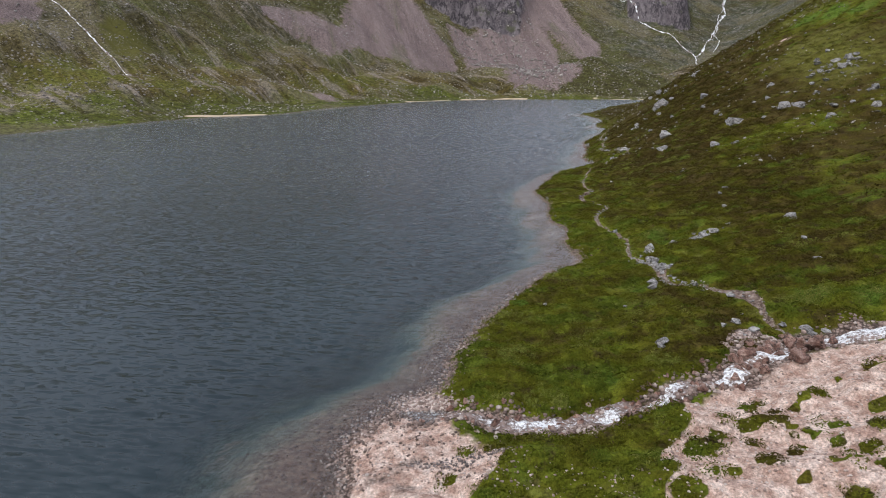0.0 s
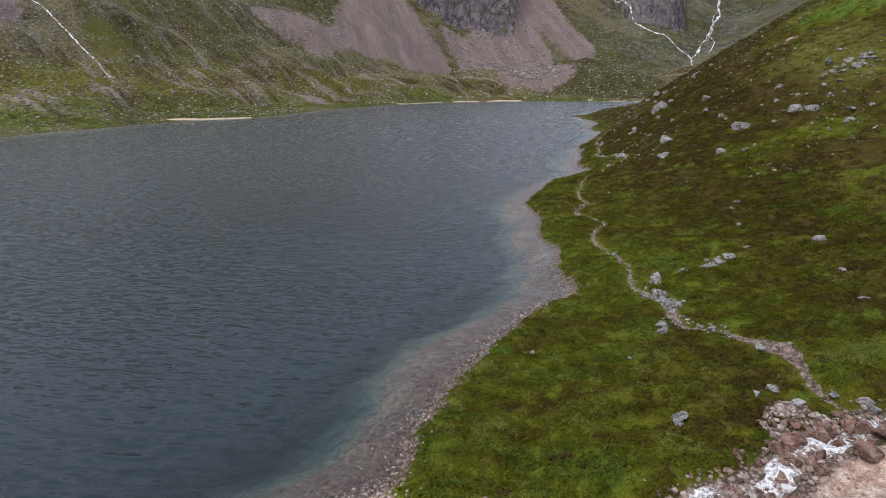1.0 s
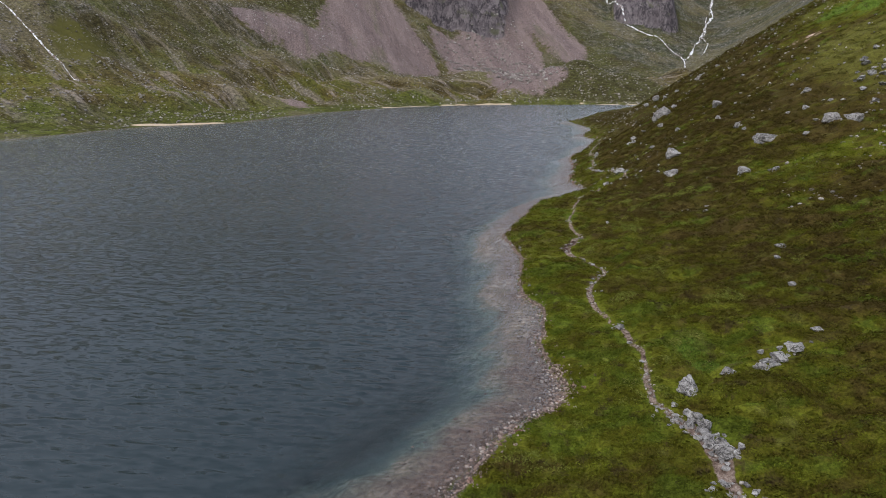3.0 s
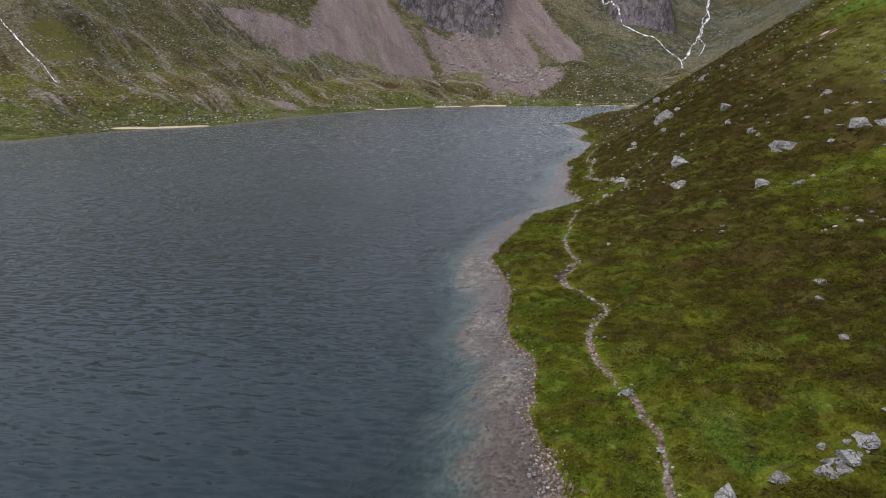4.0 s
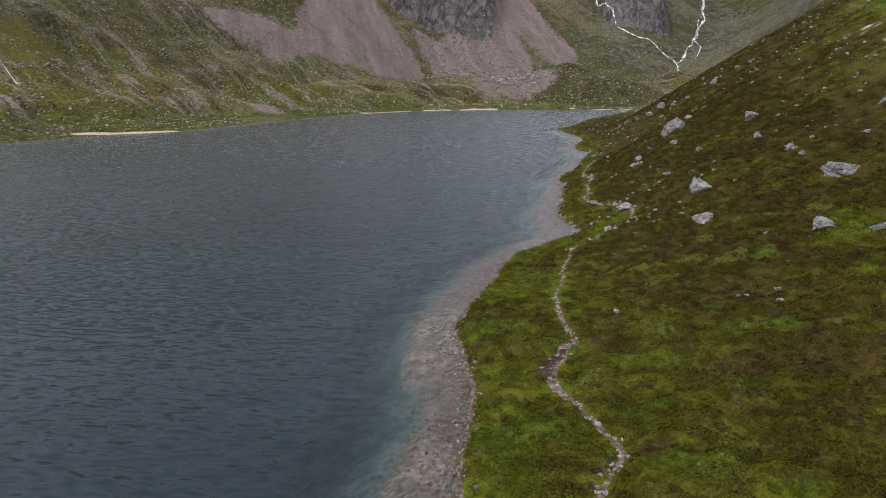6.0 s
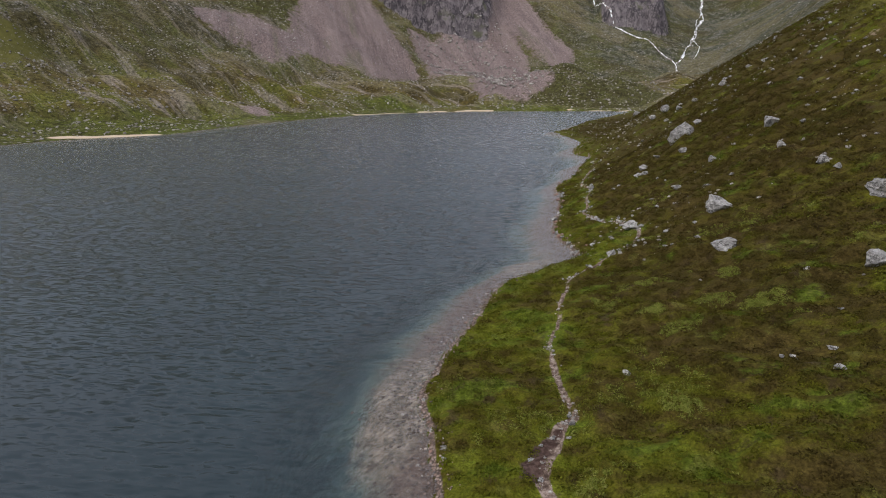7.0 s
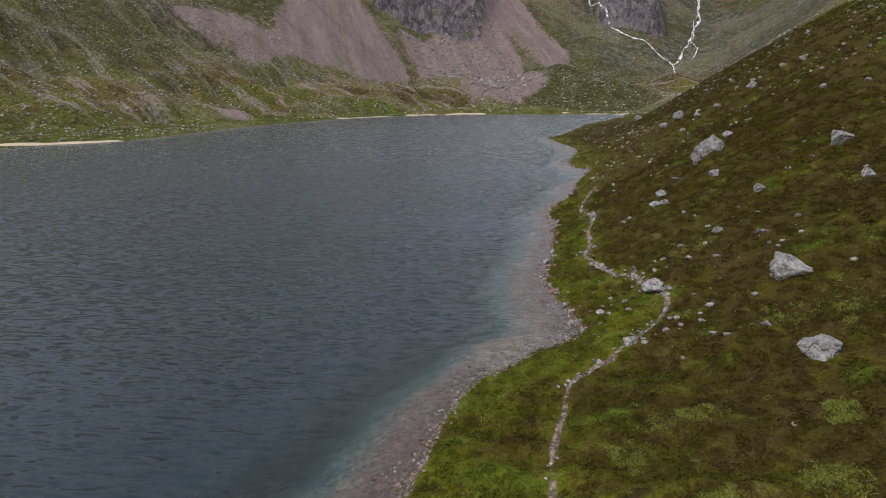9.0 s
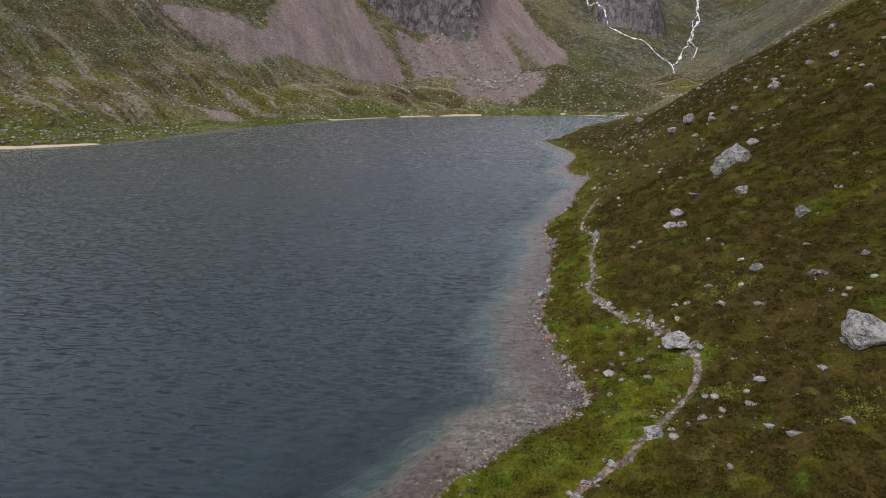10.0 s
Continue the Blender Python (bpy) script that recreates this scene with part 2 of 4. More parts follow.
def ground_material():
    g = Graph("moorland")
    col = moor_color(g)
    grain = g.ramp(g.noise(5.5, 5, rough=0.7), (0.36, 0.60), (0.5, 0.98), (0.64, 1.42))
    col = g.mix(1.0, col, grain, "MULTIPLY")
    # the far slopes: thin grass and heath, stony streaks
    far = g.mask("far")
    slope = g.ramp(g.math("ADD", g.math("MULTIPLY", g.noise(0.013, 4), 0.55), g.math("MULTIPLY", g.noise(0.09, 4, (1.0, 0.3, 0.3), 0.6, radians(68)), 0.45)),
                   (0.42, (0.056, 0.042, 0.015)), (0.475, (0.096, 0.074, 0.026)), (0.52, (0.104, 0.093, 0.022)), (0.58, (0.104, 0.104, 0.023)))
    bald = g.ramp(g.noise(0.12, 6, rough=0.75), (0.36, (0.036, 0.038, 0.024)), (0.5, (0.068, 0.070, 0.045)), (0.62, (0.15, 0.142, 0.122)))
    slope = g.mix(g.math("MULTIPLY", g.mask("stony"), g.ramp(g.noise(0.02, 4), (0.4, 0.5), (0.56, 1.0))), slope, bald)
    streak = g.noise(0.10, 6, (1.0, 0.12, 0.08), 0.68, radians(68))
    slope = g.mix(g.math("MULTIPLY", g.ramp(streak, (0.515, 0.0), (0.60, 0.9)), g.math("SUBTRACT", 1.0, g.mask("stony"))), slope, (0.235, 0.195, 0.16))
    slope = g.mix(edge(g, g.mask("shore_green"), 0.4, 0.75, 0.05, 0.7), slope, g.ramp(g.noise(0.16, 5, rough=0.65), (0.38, (0.052, 0.052, 0.016)), (0.5, (0.080, 0.092, 0.018)), (0.62, (0.110, 0.126, 0.024))))
    crest = g.mask("crest")
    slope = g.mix(g.ramp(crest, (0.62, 0.0), (0.80, 0.5)), slope, (0.15, 0.128, 0.075))
    slope = g.mix(g.ramp(crest, (0.22, 0.4), (0.42, 0.0)), slope, (0.050, 0.046, 0.015))
    slope = g.mix(edge(g, g.mask("meadow"), 0.45, 0.65, 0.03, 0.4), slope, g.ramp(g.noise(0.12, 4), (0.4, (0.052, 0.047, 0.019)), (0.6, (0.076, 0.074, 0.026))))
    turf = edge(g, g.mask("turf"), 0.35, 0.65, 0.08, 0.5)
    slope = g.mix(1.0, slope, g.ramp(g.noise(0.42, 6, rough=0.85), (0.40, 0.42), (0.5, 1.0), (0.60, 1.6)), "MULTIPLY")
    slope = g.mix(turf, slope, g.ramp(g.noise(0.25, 4, rough=0.6), (0.4, (0.090, 0.084, 0.024)), (0.6, (0.108, 0.100, 0.028))))
    speck = g.math("MULTIPLY", g.ramp(g.cells(0.30), (0.20, 1.0), (0.28, 0.0)), g.ramp(g.noise(0.04, 4), (0.46, 0.0), (0.54, 0.9)))
    speck = g.math("MULTIPLY", speck, g.math("SUBTRACT", 1.0, turf))
    slope = g.mix(speck, slope, (0.25, 0.23, 0.21))
    fleck = g.math("MULTIPLY", g.ramp(g.cells(0.62), (0.22, 1.0), (0.30, 0.0)), g.ramp(g.noise(0.06, 4), (0.50, 0.0), (0.58, 0.8)))
    slope = g.mix(fleck, slope, (0.22, 0.20, 0.18))
    col = g.mix(far, col, slope)
    # scree, and the bare crags
    fans = g.noise(0.07, 5, (1.0, 0.12, 0.10), 0.65, radians(29))
    scree = g.ramp(fans, (0.36, (0.165, 0.124, 0.117)), (0.5, (0.192, 0.147, 0.138)), (0.64, (0.225, 0.174, 0.162)))
    scree = g.mix(g.ramp(g.noise(0.035, 4, (1.0, 0.2, 0.15), 0.6, radians(29)), (0.58, 0.0), (0.68, 0.5)), scree, (0.115, 0.115, 0.06))
    scree = g.mix(1.0, scree, g.ramp(g.noise(0.8, 6, rough=0.8), (0.40, 0.55), (0.5, 1.0), (0.60, 1.5)), "MULTIPLY")
    lines = g.noise(0.25, 4, (1.0, 0.07, 0.05), 0.6, radians(29))
    scree = g.mix(1.0, scree, g.ramp(lines, (0.42, 0.92), (0.5, 1.0), (0.58, 1.07)), "MULTIPLY")
    fingers = g.math("ADD", g.math("MULTIPLY", g.math("SUBTRACT", g.noise(0.045, 5, (1.0, 0.18, 0.12), 0.65, radians(29)), 0.5), 1.5), g.math("MULTIPLY", g.math("SUBTRACT", g.noise(0.2, 5), 0.5), 1.5))
    col = g.mix(g.ramp(g.math("ADD", g.mask("scree"), fingers), (0.34, 0.0), (0.72, 1.0)), col, scree)
    rock = g.ramp(g.noise(0.13, 7, (1.0, 0.6, 0.6), 0.75), (0.38, (0.098, 0.083, 0.087)), (0.5, (0.150, 0.129, 0.133)), (0.62, (0.215, 0.188, 0.190)))
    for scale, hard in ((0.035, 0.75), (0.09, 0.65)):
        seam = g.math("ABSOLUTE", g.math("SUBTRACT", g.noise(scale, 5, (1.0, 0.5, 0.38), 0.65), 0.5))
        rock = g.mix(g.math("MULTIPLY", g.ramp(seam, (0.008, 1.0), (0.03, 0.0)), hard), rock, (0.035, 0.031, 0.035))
    rock = g.mix(g.ramp(g.noise(0.05, 4), (0.6, 0.0), (0.7, 0.6)), rock, (0.09, 0.10, 0.045))
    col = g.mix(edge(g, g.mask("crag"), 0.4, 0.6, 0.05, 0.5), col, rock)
    # pink granite grit, gravel and the worn path
    grit = g.ramp(g.noise(1.3, 5), (0.36, (0.35, 0.225, 0.175)), (0.5, (0.52, 0.38, 0.31)), (0.64, (0.66, 0.53, 0.455)))
    crumbs = g.ramp(g.cells(7.0, out="Color"), (0.1, 0.72), (0.9, 1.2))
    grit = g.mix(1.0, grit, crumbs, "MULTIPLY")
    grit = g.mix(1.0, grit, g.ramp(g.noise(9, 6, rough=0.75), (0.36, 0.6), (0.5, 1.0), (0.64, 1.3)), "MULTIPLY")
    col = g.mix(edge(g, g.mask("grit"), 0.42, 0.58, 0.55, 0.75), col, grit)
    pebble = g.ramp(g.cells(5.0, out="Color"), (0.1, (0.14, 0.096, 0.080)), (0.5, (0.25, 0.178, 0.147)), (0.9, (0.37, 0.295, 0.255)))
    pebble = g.mix(g.ramp(g.cells(5.0), (0.35, 0.0), (0.62, 0.85)), pebble, (0.06, 0.048, 0.04))
    col = g.mix(edge(g, g.mask("gravel"), 0.42, 0.6, 1.2, 0.5), col, pebble)
    trod = g.ramp(g.noise(2.6, 6, rough=0.7), (0.36, (0.060, 0.040, 0.031)), (0.48, (0.150, 0.107, 0.086)), (0.62, (0.33, 0.262, 0.22)))
    col = g.mix(edge(g, g.mask("path"), 0.42, 0.58, 2.0, 0.5), col, trod)
    col = g.mix(edge(g, g.mask("peat"), 0.38, 0.52, 2.5, 0.5), col, g.ramp(g.noise(3.0, 4), (0.4, (0.045, 0.027, 0.022)), (0.6, (0.10, 0.066, 0.055))))
    col = g.mix(edge(g, g.mask("beach"), 0.4, 0.6, 0.1, 0.3), col, (0.58, 0.46, 0.34))
    # the loch's bed: pink gravel; the water's absorption is painted in, teal with depth
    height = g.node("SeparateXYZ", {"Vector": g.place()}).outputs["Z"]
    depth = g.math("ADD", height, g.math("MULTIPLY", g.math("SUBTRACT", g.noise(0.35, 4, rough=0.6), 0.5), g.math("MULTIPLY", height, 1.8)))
    bed_tint = g.ramp(g.math("MULTIPLY", depth, -0.28), (0.0, (0.150, 0.100, 0.080)), (0.07, (0.172, 0.120, 0.098)), (0.17, (0.150, 0.130, 0.107)), (0.33, (0.100, 0.124, 0.112)), (0.60, (0.052, 0.080, 0.082)), (0.95, (0.036, 0.058, 0.066)))
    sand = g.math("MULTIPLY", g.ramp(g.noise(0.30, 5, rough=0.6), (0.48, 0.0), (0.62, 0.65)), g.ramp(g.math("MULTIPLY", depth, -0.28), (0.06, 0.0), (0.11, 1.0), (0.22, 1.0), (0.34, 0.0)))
    bed_tint = g.mix(sand, bed_tint, (0.25, 0.20, 0.155))
    bed_tint = g.mix(edge(g, g.mask("pale_bed"), 0.25, 0.6, 0.5, 0.5), bed_tint, g.ramp(g.noise(0.8, 4), (0.4, (0.18, 0.140, 0.110)), (0.6, (0.29, 0.228, 0.18))))
    bed_tint = g.mix(1.0, bed_tint, g.ramp(g.cells(4.2, out="Color"), (0.1, 0.7), (0.9, 1.35)), "MULTIPLY")
    bed_tint = g.mix(1.0, bed_tint, g.ramp(g.noise(3.0, 6, rough=0.75), (0.36, 0.68), (0.64, 1.35)), "MULTIPLY")
    col = g.mix(g.ramp(g.math("ADD", g.math("MULTIPLY", height, -8.0), 0.2), (0.3, 0.0), (0.6, 1.0)), col, bed_tint)
    tall = g.math("ADD", g.noise(3.2, 5, rough=0.65), g.math("MULTIPLY", g.noise(0.25, 5, rough=0.65), g.math("MULTIPLY", far, 9.0)))
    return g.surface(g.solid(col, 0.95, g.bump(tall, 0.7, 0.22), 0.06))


def leaf_material():
    g = Graph("heather_leaves")
    island = g.node("NewGeometry").outputs["Random Per Island"]
    col = g.mix(1.0, moor_color(g), g.ramp(island, (0.0, 0.90), (0.6, 1.15), (1.0, 1.5)), "MULTIPLY")
    return g.surface(g.node("MixShader", {0: 0.25, 1: g.solid(col, 0.9, None, 0.06), 2: g.node("BsdfTranslucent", {"Color": col}).outputs[0]}).outputs[0])


def grass_material():
    g = Graph("sedge_leaves")
    island = g.node("NewGeometry").outputs["Random Per Island"]
    return g.surface(g.solid(g.ramp(island, (0.0, (0.10, 0.125, 0.016)), (0.6, (0.165, 0.18, 0.030)), (1.0, (0.25, 0.245, 0.07))), 0.85, None, 0.08))


def rock_material(name, dark, mid, pale, lichen=0.5):
    g = Graph(name)
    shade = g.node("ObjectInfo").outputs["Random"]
    col = g.ramp(g.noise(1.6, 7, rough=0.75), (0.36, dark), (0.48, mid), (0.62, pale))
    col = g.mix(1.0, col, g.ramp(shade, (0.0, 0.78), (1.0, 1.1)), "MULTIPLY")
    col = g.mix(g.ramp(g.noise(4.5, 4), (0.60, 0.0), (0.70, lichen)), col, (0.10, 0.10, 0.075))
    col = g.mix(1.0, col, g.ramp(g.noise(24, 4), (0.36, 0.65), (0.64, 1.25)), "MULTIPLY")
    seam = g.math("ABSOLUTE", g.math("SUBTRACT", g.noise(0.9, 5, (1.0, 1.0, 1.6), 0.6), 0.5))
    col = g.mix(g.ramp(seam, (0.006, 0.85), (0.022, 0.0)), col, (0.035, 0.033, 0.028))
    rough = g.math("ADD", g.noise(5, 6, rough=0.7), g.math("MULTIPLY", g.noise(1.2, 3), 1.5))
    return g.surface(g.solid(col, 0.85, g.bump(rough, 0.9, 0.22), 0.25))


def pebble_material(name, *stops):
    g = Graph(name)
    island = g.node("NewGeometry").outputs["Random Per Island"]
    col = g.mix(1.0, g.ramp(island, *stops), g.ramp(g.noise(6, 5, rough=0.7), (0.3, 0.65), (0.7, 1.25)), "MULTIPLY")
    return g.surface(g.solid(col, 0.8, None, 0.3))


def loch_material():
    """Clear water under wind ripples: what is not mirrored shows the bed."""
    g = Graph("loch_water")

    def slopes(scale, detail, stretch, turn, across, along, strength):
        """How a field of waves leans: gentle backs, and narrow steep faces towards the foot of the loch."""
        at = g.node("Mapping", {"Vector": g.place(), "Scale": tuple(1 / k for k in stretch), "Rotation": (0, 0, turn)}, vector_type="TEXTURE").outputs[0]
        field = g.node("TexNoise", {"Vector": at, "Scale": scale, "Detail": detail, "Roughness": 0.55, "Distortion": 0.3})
        side = g.math("MULTIPLY", g.math("SUBTRACT", g.node("SeparateColor", {"Color": field.outputs["Color"]}).outputs[1], 0.5), across)
        face = g.math("MULTIPLY", g.math("SUBTRACT", g.ramp(field.outputs["Fac"], (0.28, 0.0), (0.40, 0.52), (0.50, 0.72), (0.72, 1.0)), 0.70), along)
        lean = g.node("CombineXYZ", {"X": side, "Y": face}).outputs[0]
        return g.node("VectorMath", {0: lean, "Scale": strength}, operation="SCALE").outputs[0]

    def add(a, b):
        return g.node("VectorMath", {0: a, 1: b}, operation="ADD").outputs[0]

    gust = g.ramp(g.noise(0.012, 4, (1.0, 1.8, 1.0), 0.6), (0.38, 0.72), (0.60, 1.15))
    open_water = g.mask("open_water")
    # short chop everywhere, waves and wave groups on the open loch, their steep faces towards the foot of the loch
    lean = slopes(2.3, 2, (0.27, 1.0, 0.01), radians(5), 0.52, 0.70, gust)
    lean = add(lean, slopes(1.1, 2, (0.30, 1.0, 0.01), radians(-5), 0.46, 0.54, g.math("MULTIPLY", gust, open_water)))
    lean = add(lean, slopes(0.34, 4, (0.42, 1.0, 0.01), radians(3), 0.22, 0.34, g.math("MULTIPLY", gust, g.mask("far_water"))))
    # a constant lean added to open-water normals, so they mirror more sky
    steep = g.node("VectorMath", {0: (0.0, -0.085, 0.0), "Scale": open_water}, operation="SCALE").outputs[0]
    lean = add(add(lean, steep), g.node("NewGeometry").outputs["Normal"])
    normal = g.node("VectorMath", {0: lean}, operation="NORMALIZE").outputs[0]
    mirror = g.node("BsdfGlossy", {"Color": (1.0, 1.0, 1.0, 1), "Roughness": 0.22, "Normal": normal}).outputs[0]
    clear = g.node("BsdfTransparent", {"Color": (0.84, 0.90, 0.93, 1)}).outputs[0]
    # peaty water hides the bed where it is deep
    peaty = g.ramp(g.noise(0.05, 3), (0.4, (0.0135, 0.024, 0.029)), (0.6, (0.0165, 0.029, 0.034)))
    body = g.node("BsdfDiffuse", {"Color": peaty, "Normal": normal}).outputs[0]
    under = g.node("MixShader", {0: g.mask("deep"), 1: clear, 2: body}).outputs[0]
    fac = g.node("Fresnel", {"IOR": 1.33, "Normal": normal}).outputs[0]
    return g.surface(g.node("MixShader", {0: fac, 1: under, 2: mirror}).outputs[0])


def torrent_material(name, low, high, stretch=(1.0, 1.0, 1.0), scale=1.1):
    """White water with gaps of clear brown water."""
    g = Graph(name)
    froth = g.math("ADD", g.math("MULTIPLY", g.math("SUBTRACT", g.noise(scale, 5, stretch, 0.7), 0.5), 1.9), 0.5)
    white = g.solid(g.ramp(froth, (0.4, (0.62, 0.64, 0.66)), (0.65, (0.86, 0.87, 0.88))), 0.5, g.bump(g.noise(scale * 6, 4), 0.6, 0.08), 0.4)
    brown = g.solid(g.ramp(g.noise(2.5, 4), (0.35, (0.12, 0.082, 0.066)), (0.65, (0.26, 0.19, 0.16))), 0.15, g.bump(g.noise(4.0, 4), 0.5, 0.06), 0.5)
    fac = g.ramp(g.math("ADD", froth, g.math("MULTIPLY", g.mask("rush"), 0.4)), (low, 0.0), (high, 1.0))
    return g.surface(g.node("MixShader", {0: fac, 1: brown, 2: white}).outputs[0])


MOOR, LEAVES, SEDGE, LOCH = ground_material(), leaf_material(), grass_material(), loch_material()
GRANITE = rock_material("grey_granite", (0.16, 0.150, 0.143), (0.345, 0.330, 0.318), (0.50, 0.482, 0.466))
RED_ROCK = rock_material("wet_red_granite", (0.12, 0.064, 0.050), (0.28, 0.160, 0.125), (0.45, 0.315, 0.26), 0.15)
SHORE_STONE = pebble_material("shore_stones", (0.0, (0.09, 0.065, 0.055)), (0.4, (0.215, 0.155, 0.130)), (0.8, (0.35, 0.265, 0.225)), (1.0, (0.50, 0.43, 0.385)))
GRIT_STONE = pebble_material("grit_stones", (0.0, (0.24, 0.17, 0.145)), (0.6, (0.46, 0.36, 0.31)), (1.0, (0.62, 0.54, 0.49)))
DARK_STONE = pebble_material("dark_gravel", (0.0, (0.08, 0.066, 0.062)), (0.6, (0.17, 0.14, 0.13)), (1.0, (0.33, 0.28, 0.26)))
BED_STONE = pebble_material("drowned_cobbles", (0.0, (0.075, 0.050, 0.041)), (0.5, (0.138, 0.097, 0.079)), (1.0, (0.21, 0.155, 0.130)))
FAR_STONE = pebble_material("weathered_stones", (0.0, (0.165, 0.148, 0.132)), (0.5, (0.275, 0.250, 0.224)), (1.0, (0.45, 0.415, 0.378)))
SCREE_STONE = pebble_material("scree_blocks", (0.0, (0.14, 0.108, 0.106)), (0.5, (0.235, 0.187, 0.182)), (1.0, (0.36, 0.305, 0.295)))
TORRENT = torrent_material("stream_water", 0.52, 0.90, scale=4.6)
CASCADE = torrent_material("falling_water", 0.42, 0.62, scale=0.22)


# ---- ground and water ----
def steps(lo, hi, fine_lo, fine_hi, fine, cap, grow, cap_lo, cap_hi):
    """Grid lines that lie close together between fine_lo and fine_hi and spread outwards."""
    out = list(np.arange(fine_lo, fine_hi, fine))
    for sign, end, keep in ((1, hi, cap_hi), (-1, lo, cap_lo)):
        v, h = (out[-1] if sign > 0 else out[0]), fine
        side = []
        while sign * (end - v) > 0:
            h *= grow
            if sign * (keep - v) > 0:
                h = min(h, cap)
            v += sign * h
            side.append(v)
        out = out + side if sign > 0 else side[::-1] + out
    return np.array(out)


XS = steps(-4200, 4200, -15, 36, 0.36, 5.5, 1.06, -560, 420)
YS = steps(-2500, 4600, 18, 185, 0.36, 5.5, 1.05, -60, 1300)
GX, GY = np.meshgrid(XS, YS)
GD = shore_distance(GX, GY)
GZ = land(GX, GY, GD)


def grid_mesh(name, x, y, z, keep=None):
    ny, nx = x.shape
    me = bpy.data.meshes.new(name)
    i = np.arange(ny * nx).reshape(ny, nx)
    quads = np.stack([i[:-1, :-1], i[:-1, 1:], i[1:, 1:], i[1:, :-1]], -1).reshape(-1, 4)
    co = np.stack([x, y, z], -1).reshape(-1, 3)
    if keep is not None:
        quads = quads[keep.reshape(-1)]
        used, quads = np.unique(quads, return_inverse=True)
        quads, co = quads.reshape(-1, 4), co[used]
    me.vertices.add(len(co))
    me.vertices.foreach_set("co", co.astype(np.float32).ravel())
    me.loops.add(quads.size)
    me.loops.foreach_set("vertex_index", quads.astype(np.int32).ravel())
    me.polygons.add(len(quads))
    me.polygons.foreach_set("loop_start", np.arange(0, quads.size, 4, dtype=np.int32))
    me.update(calc_edges=True)
    me.polygons.foreach_set("use_smooth", np.ones(len(quads), bool))
    return me



def zone(x, y, loop, soft):
    """1 well inside a loop, 0 well outside, 0.5 on it."""
    loop = np.array(loop, float)
    d, _ = line_distance(x, y, np.vstack([loop, loop[:1]]))
    return np.clip(0.5 + np.where(inside(x, y, loop), d, -d) / (2 * soft), 0, 1)


def spots(x, y, rows):
    out = np.zeros(np.shape(x))
    for cx, cy, r in rows:
        out = np.maximum(out, np.exp(-((x - cx) ** 2 + (y - cy) ** 2) / (r * r)))
    return out


GRIT = [(-14, 34), (-9, 33), (-6.8, 28.6), (-4.2, 27.0), (-0.9, 24.6), (5, 25.0), (6.4, 29.6), (7.3, 31.2), (9.2, 33.0), (11.2, 34.8), (13, 36.4), (15.6, 37.4), (18.5, 38.8), (22, 39.8), (29, 41.2), (34, 38), (31, 29), (35, 20), (27, 10), (16, 5), (6, 1), (-14, -6)]
LUSH = [(35, 122, 5), (40, 121, 5), (31, 120, 4), (36, 96, 3), (29.5, 82, 3), (9.7, 70.4, 2.2), (19, 48, 3), (22.5, 46, 3), (9.4, 73, 2.5), (-5.3, 52, 1.5), (-1.4, 51, 1.5),
        (5.9, 54.3, 1.5), (3.6, 149, 2.4), (0.6, 143, 2.4), (4.3, 145, 2), (8.5, 153, 2), (4.5, 161, 2), (8.5, 92, 1.8), (5.7, 96, 1.5), (-3.1, 111, 3), (-5.5, 124, 3.5),
        (25, 122, 3), (57, 194, 7), (62, 187, 6), (66, 180, 6), (3, 36, 2.0), (14.3, 43.5, 0.9)]
# bare peat beside the path
PEAT = [(-1.3, 103.6, 0.8), (-1.2, 104.8, 0.85), (-0.8, 106, 0.8), (-0.3, 107.2, 0.6), (0.1, 108.2, 0.4), (2.0, 91.3, 0.35), (2.4, 92.5, 0.35), (2.9, 93.3, 0.3), (3.6, 166, 0.8)]
# heather on the bare grit
SCRUB = [(11.0, 31.7, 0.55), (11.7, 32.1, 0.4), (14.1, 31.9, 0.5), (14.9, 32.5, 0.55), (13.4, 31.1, 0.45), (12.1, 30.8, 0.55), (10.5, 29.4, 0.6), (11.2, 29.6, 0.45), (12.1, 29.5, 0.5), (12.5, 28.8, 0.4), (14.9, 29.0, 0.5),
         (13.5, 28.3, 0.45), (12.2, 26.8, 0.5), (12.7, 27.3, 0.3), (10.6, 25.6, 0.5), (9.0, 25.0, 0.4), (10.3, 27.8, 0.45), (9.2, 29.8, 0.4), (8.0, 27.4, 0.8), (7.3, 26.6, 0.7), (8.7, 28.2, 0.6), (15.5, 26.7, 0.5), (16.6, 28.9, 0.5),
         (13.5, 25.3, 0.4), (14.3, 25.6, 0.35), (11.8, 24.2, 0.4), (13.8, 23.1, 0.5), (14.3, 29.4, 0.25), (8.0, 25.0, 0.3), (14.3, 27.6, 0.3), (15.5, 25.3, 0.4), (6.5, 23.3, 0.7), (-5.8, 23.4, 0.5), (-5.4, 26.2, 0.4), (-4.2, 28.2, 0.45),
         (-2.9, 28.0, 0.5), (-3.7, 26.7, 0.7), (16.3, 33.5, 0.3), (18.5, 34.5, 0.6), (20, 33, 0.8), (17.5, 30.5, 0.6), (22, 36, 0.6)]
LAWN = [(-4.6, 22), (-3.5, 24), (-2, 26.7), (-1.4, 27.9), (0.3, 28.0), (2, 28.2), (3.6, 29.2), (5.1, 30.4), (6.7, 30.6), (7.1, 29), (6.3, 27.8), (5.1, 26.4), (5.1, 25.3), (6.5, 25.1), (5.5, 23.3), (5, 20), (3, 12), (-4, 16)]
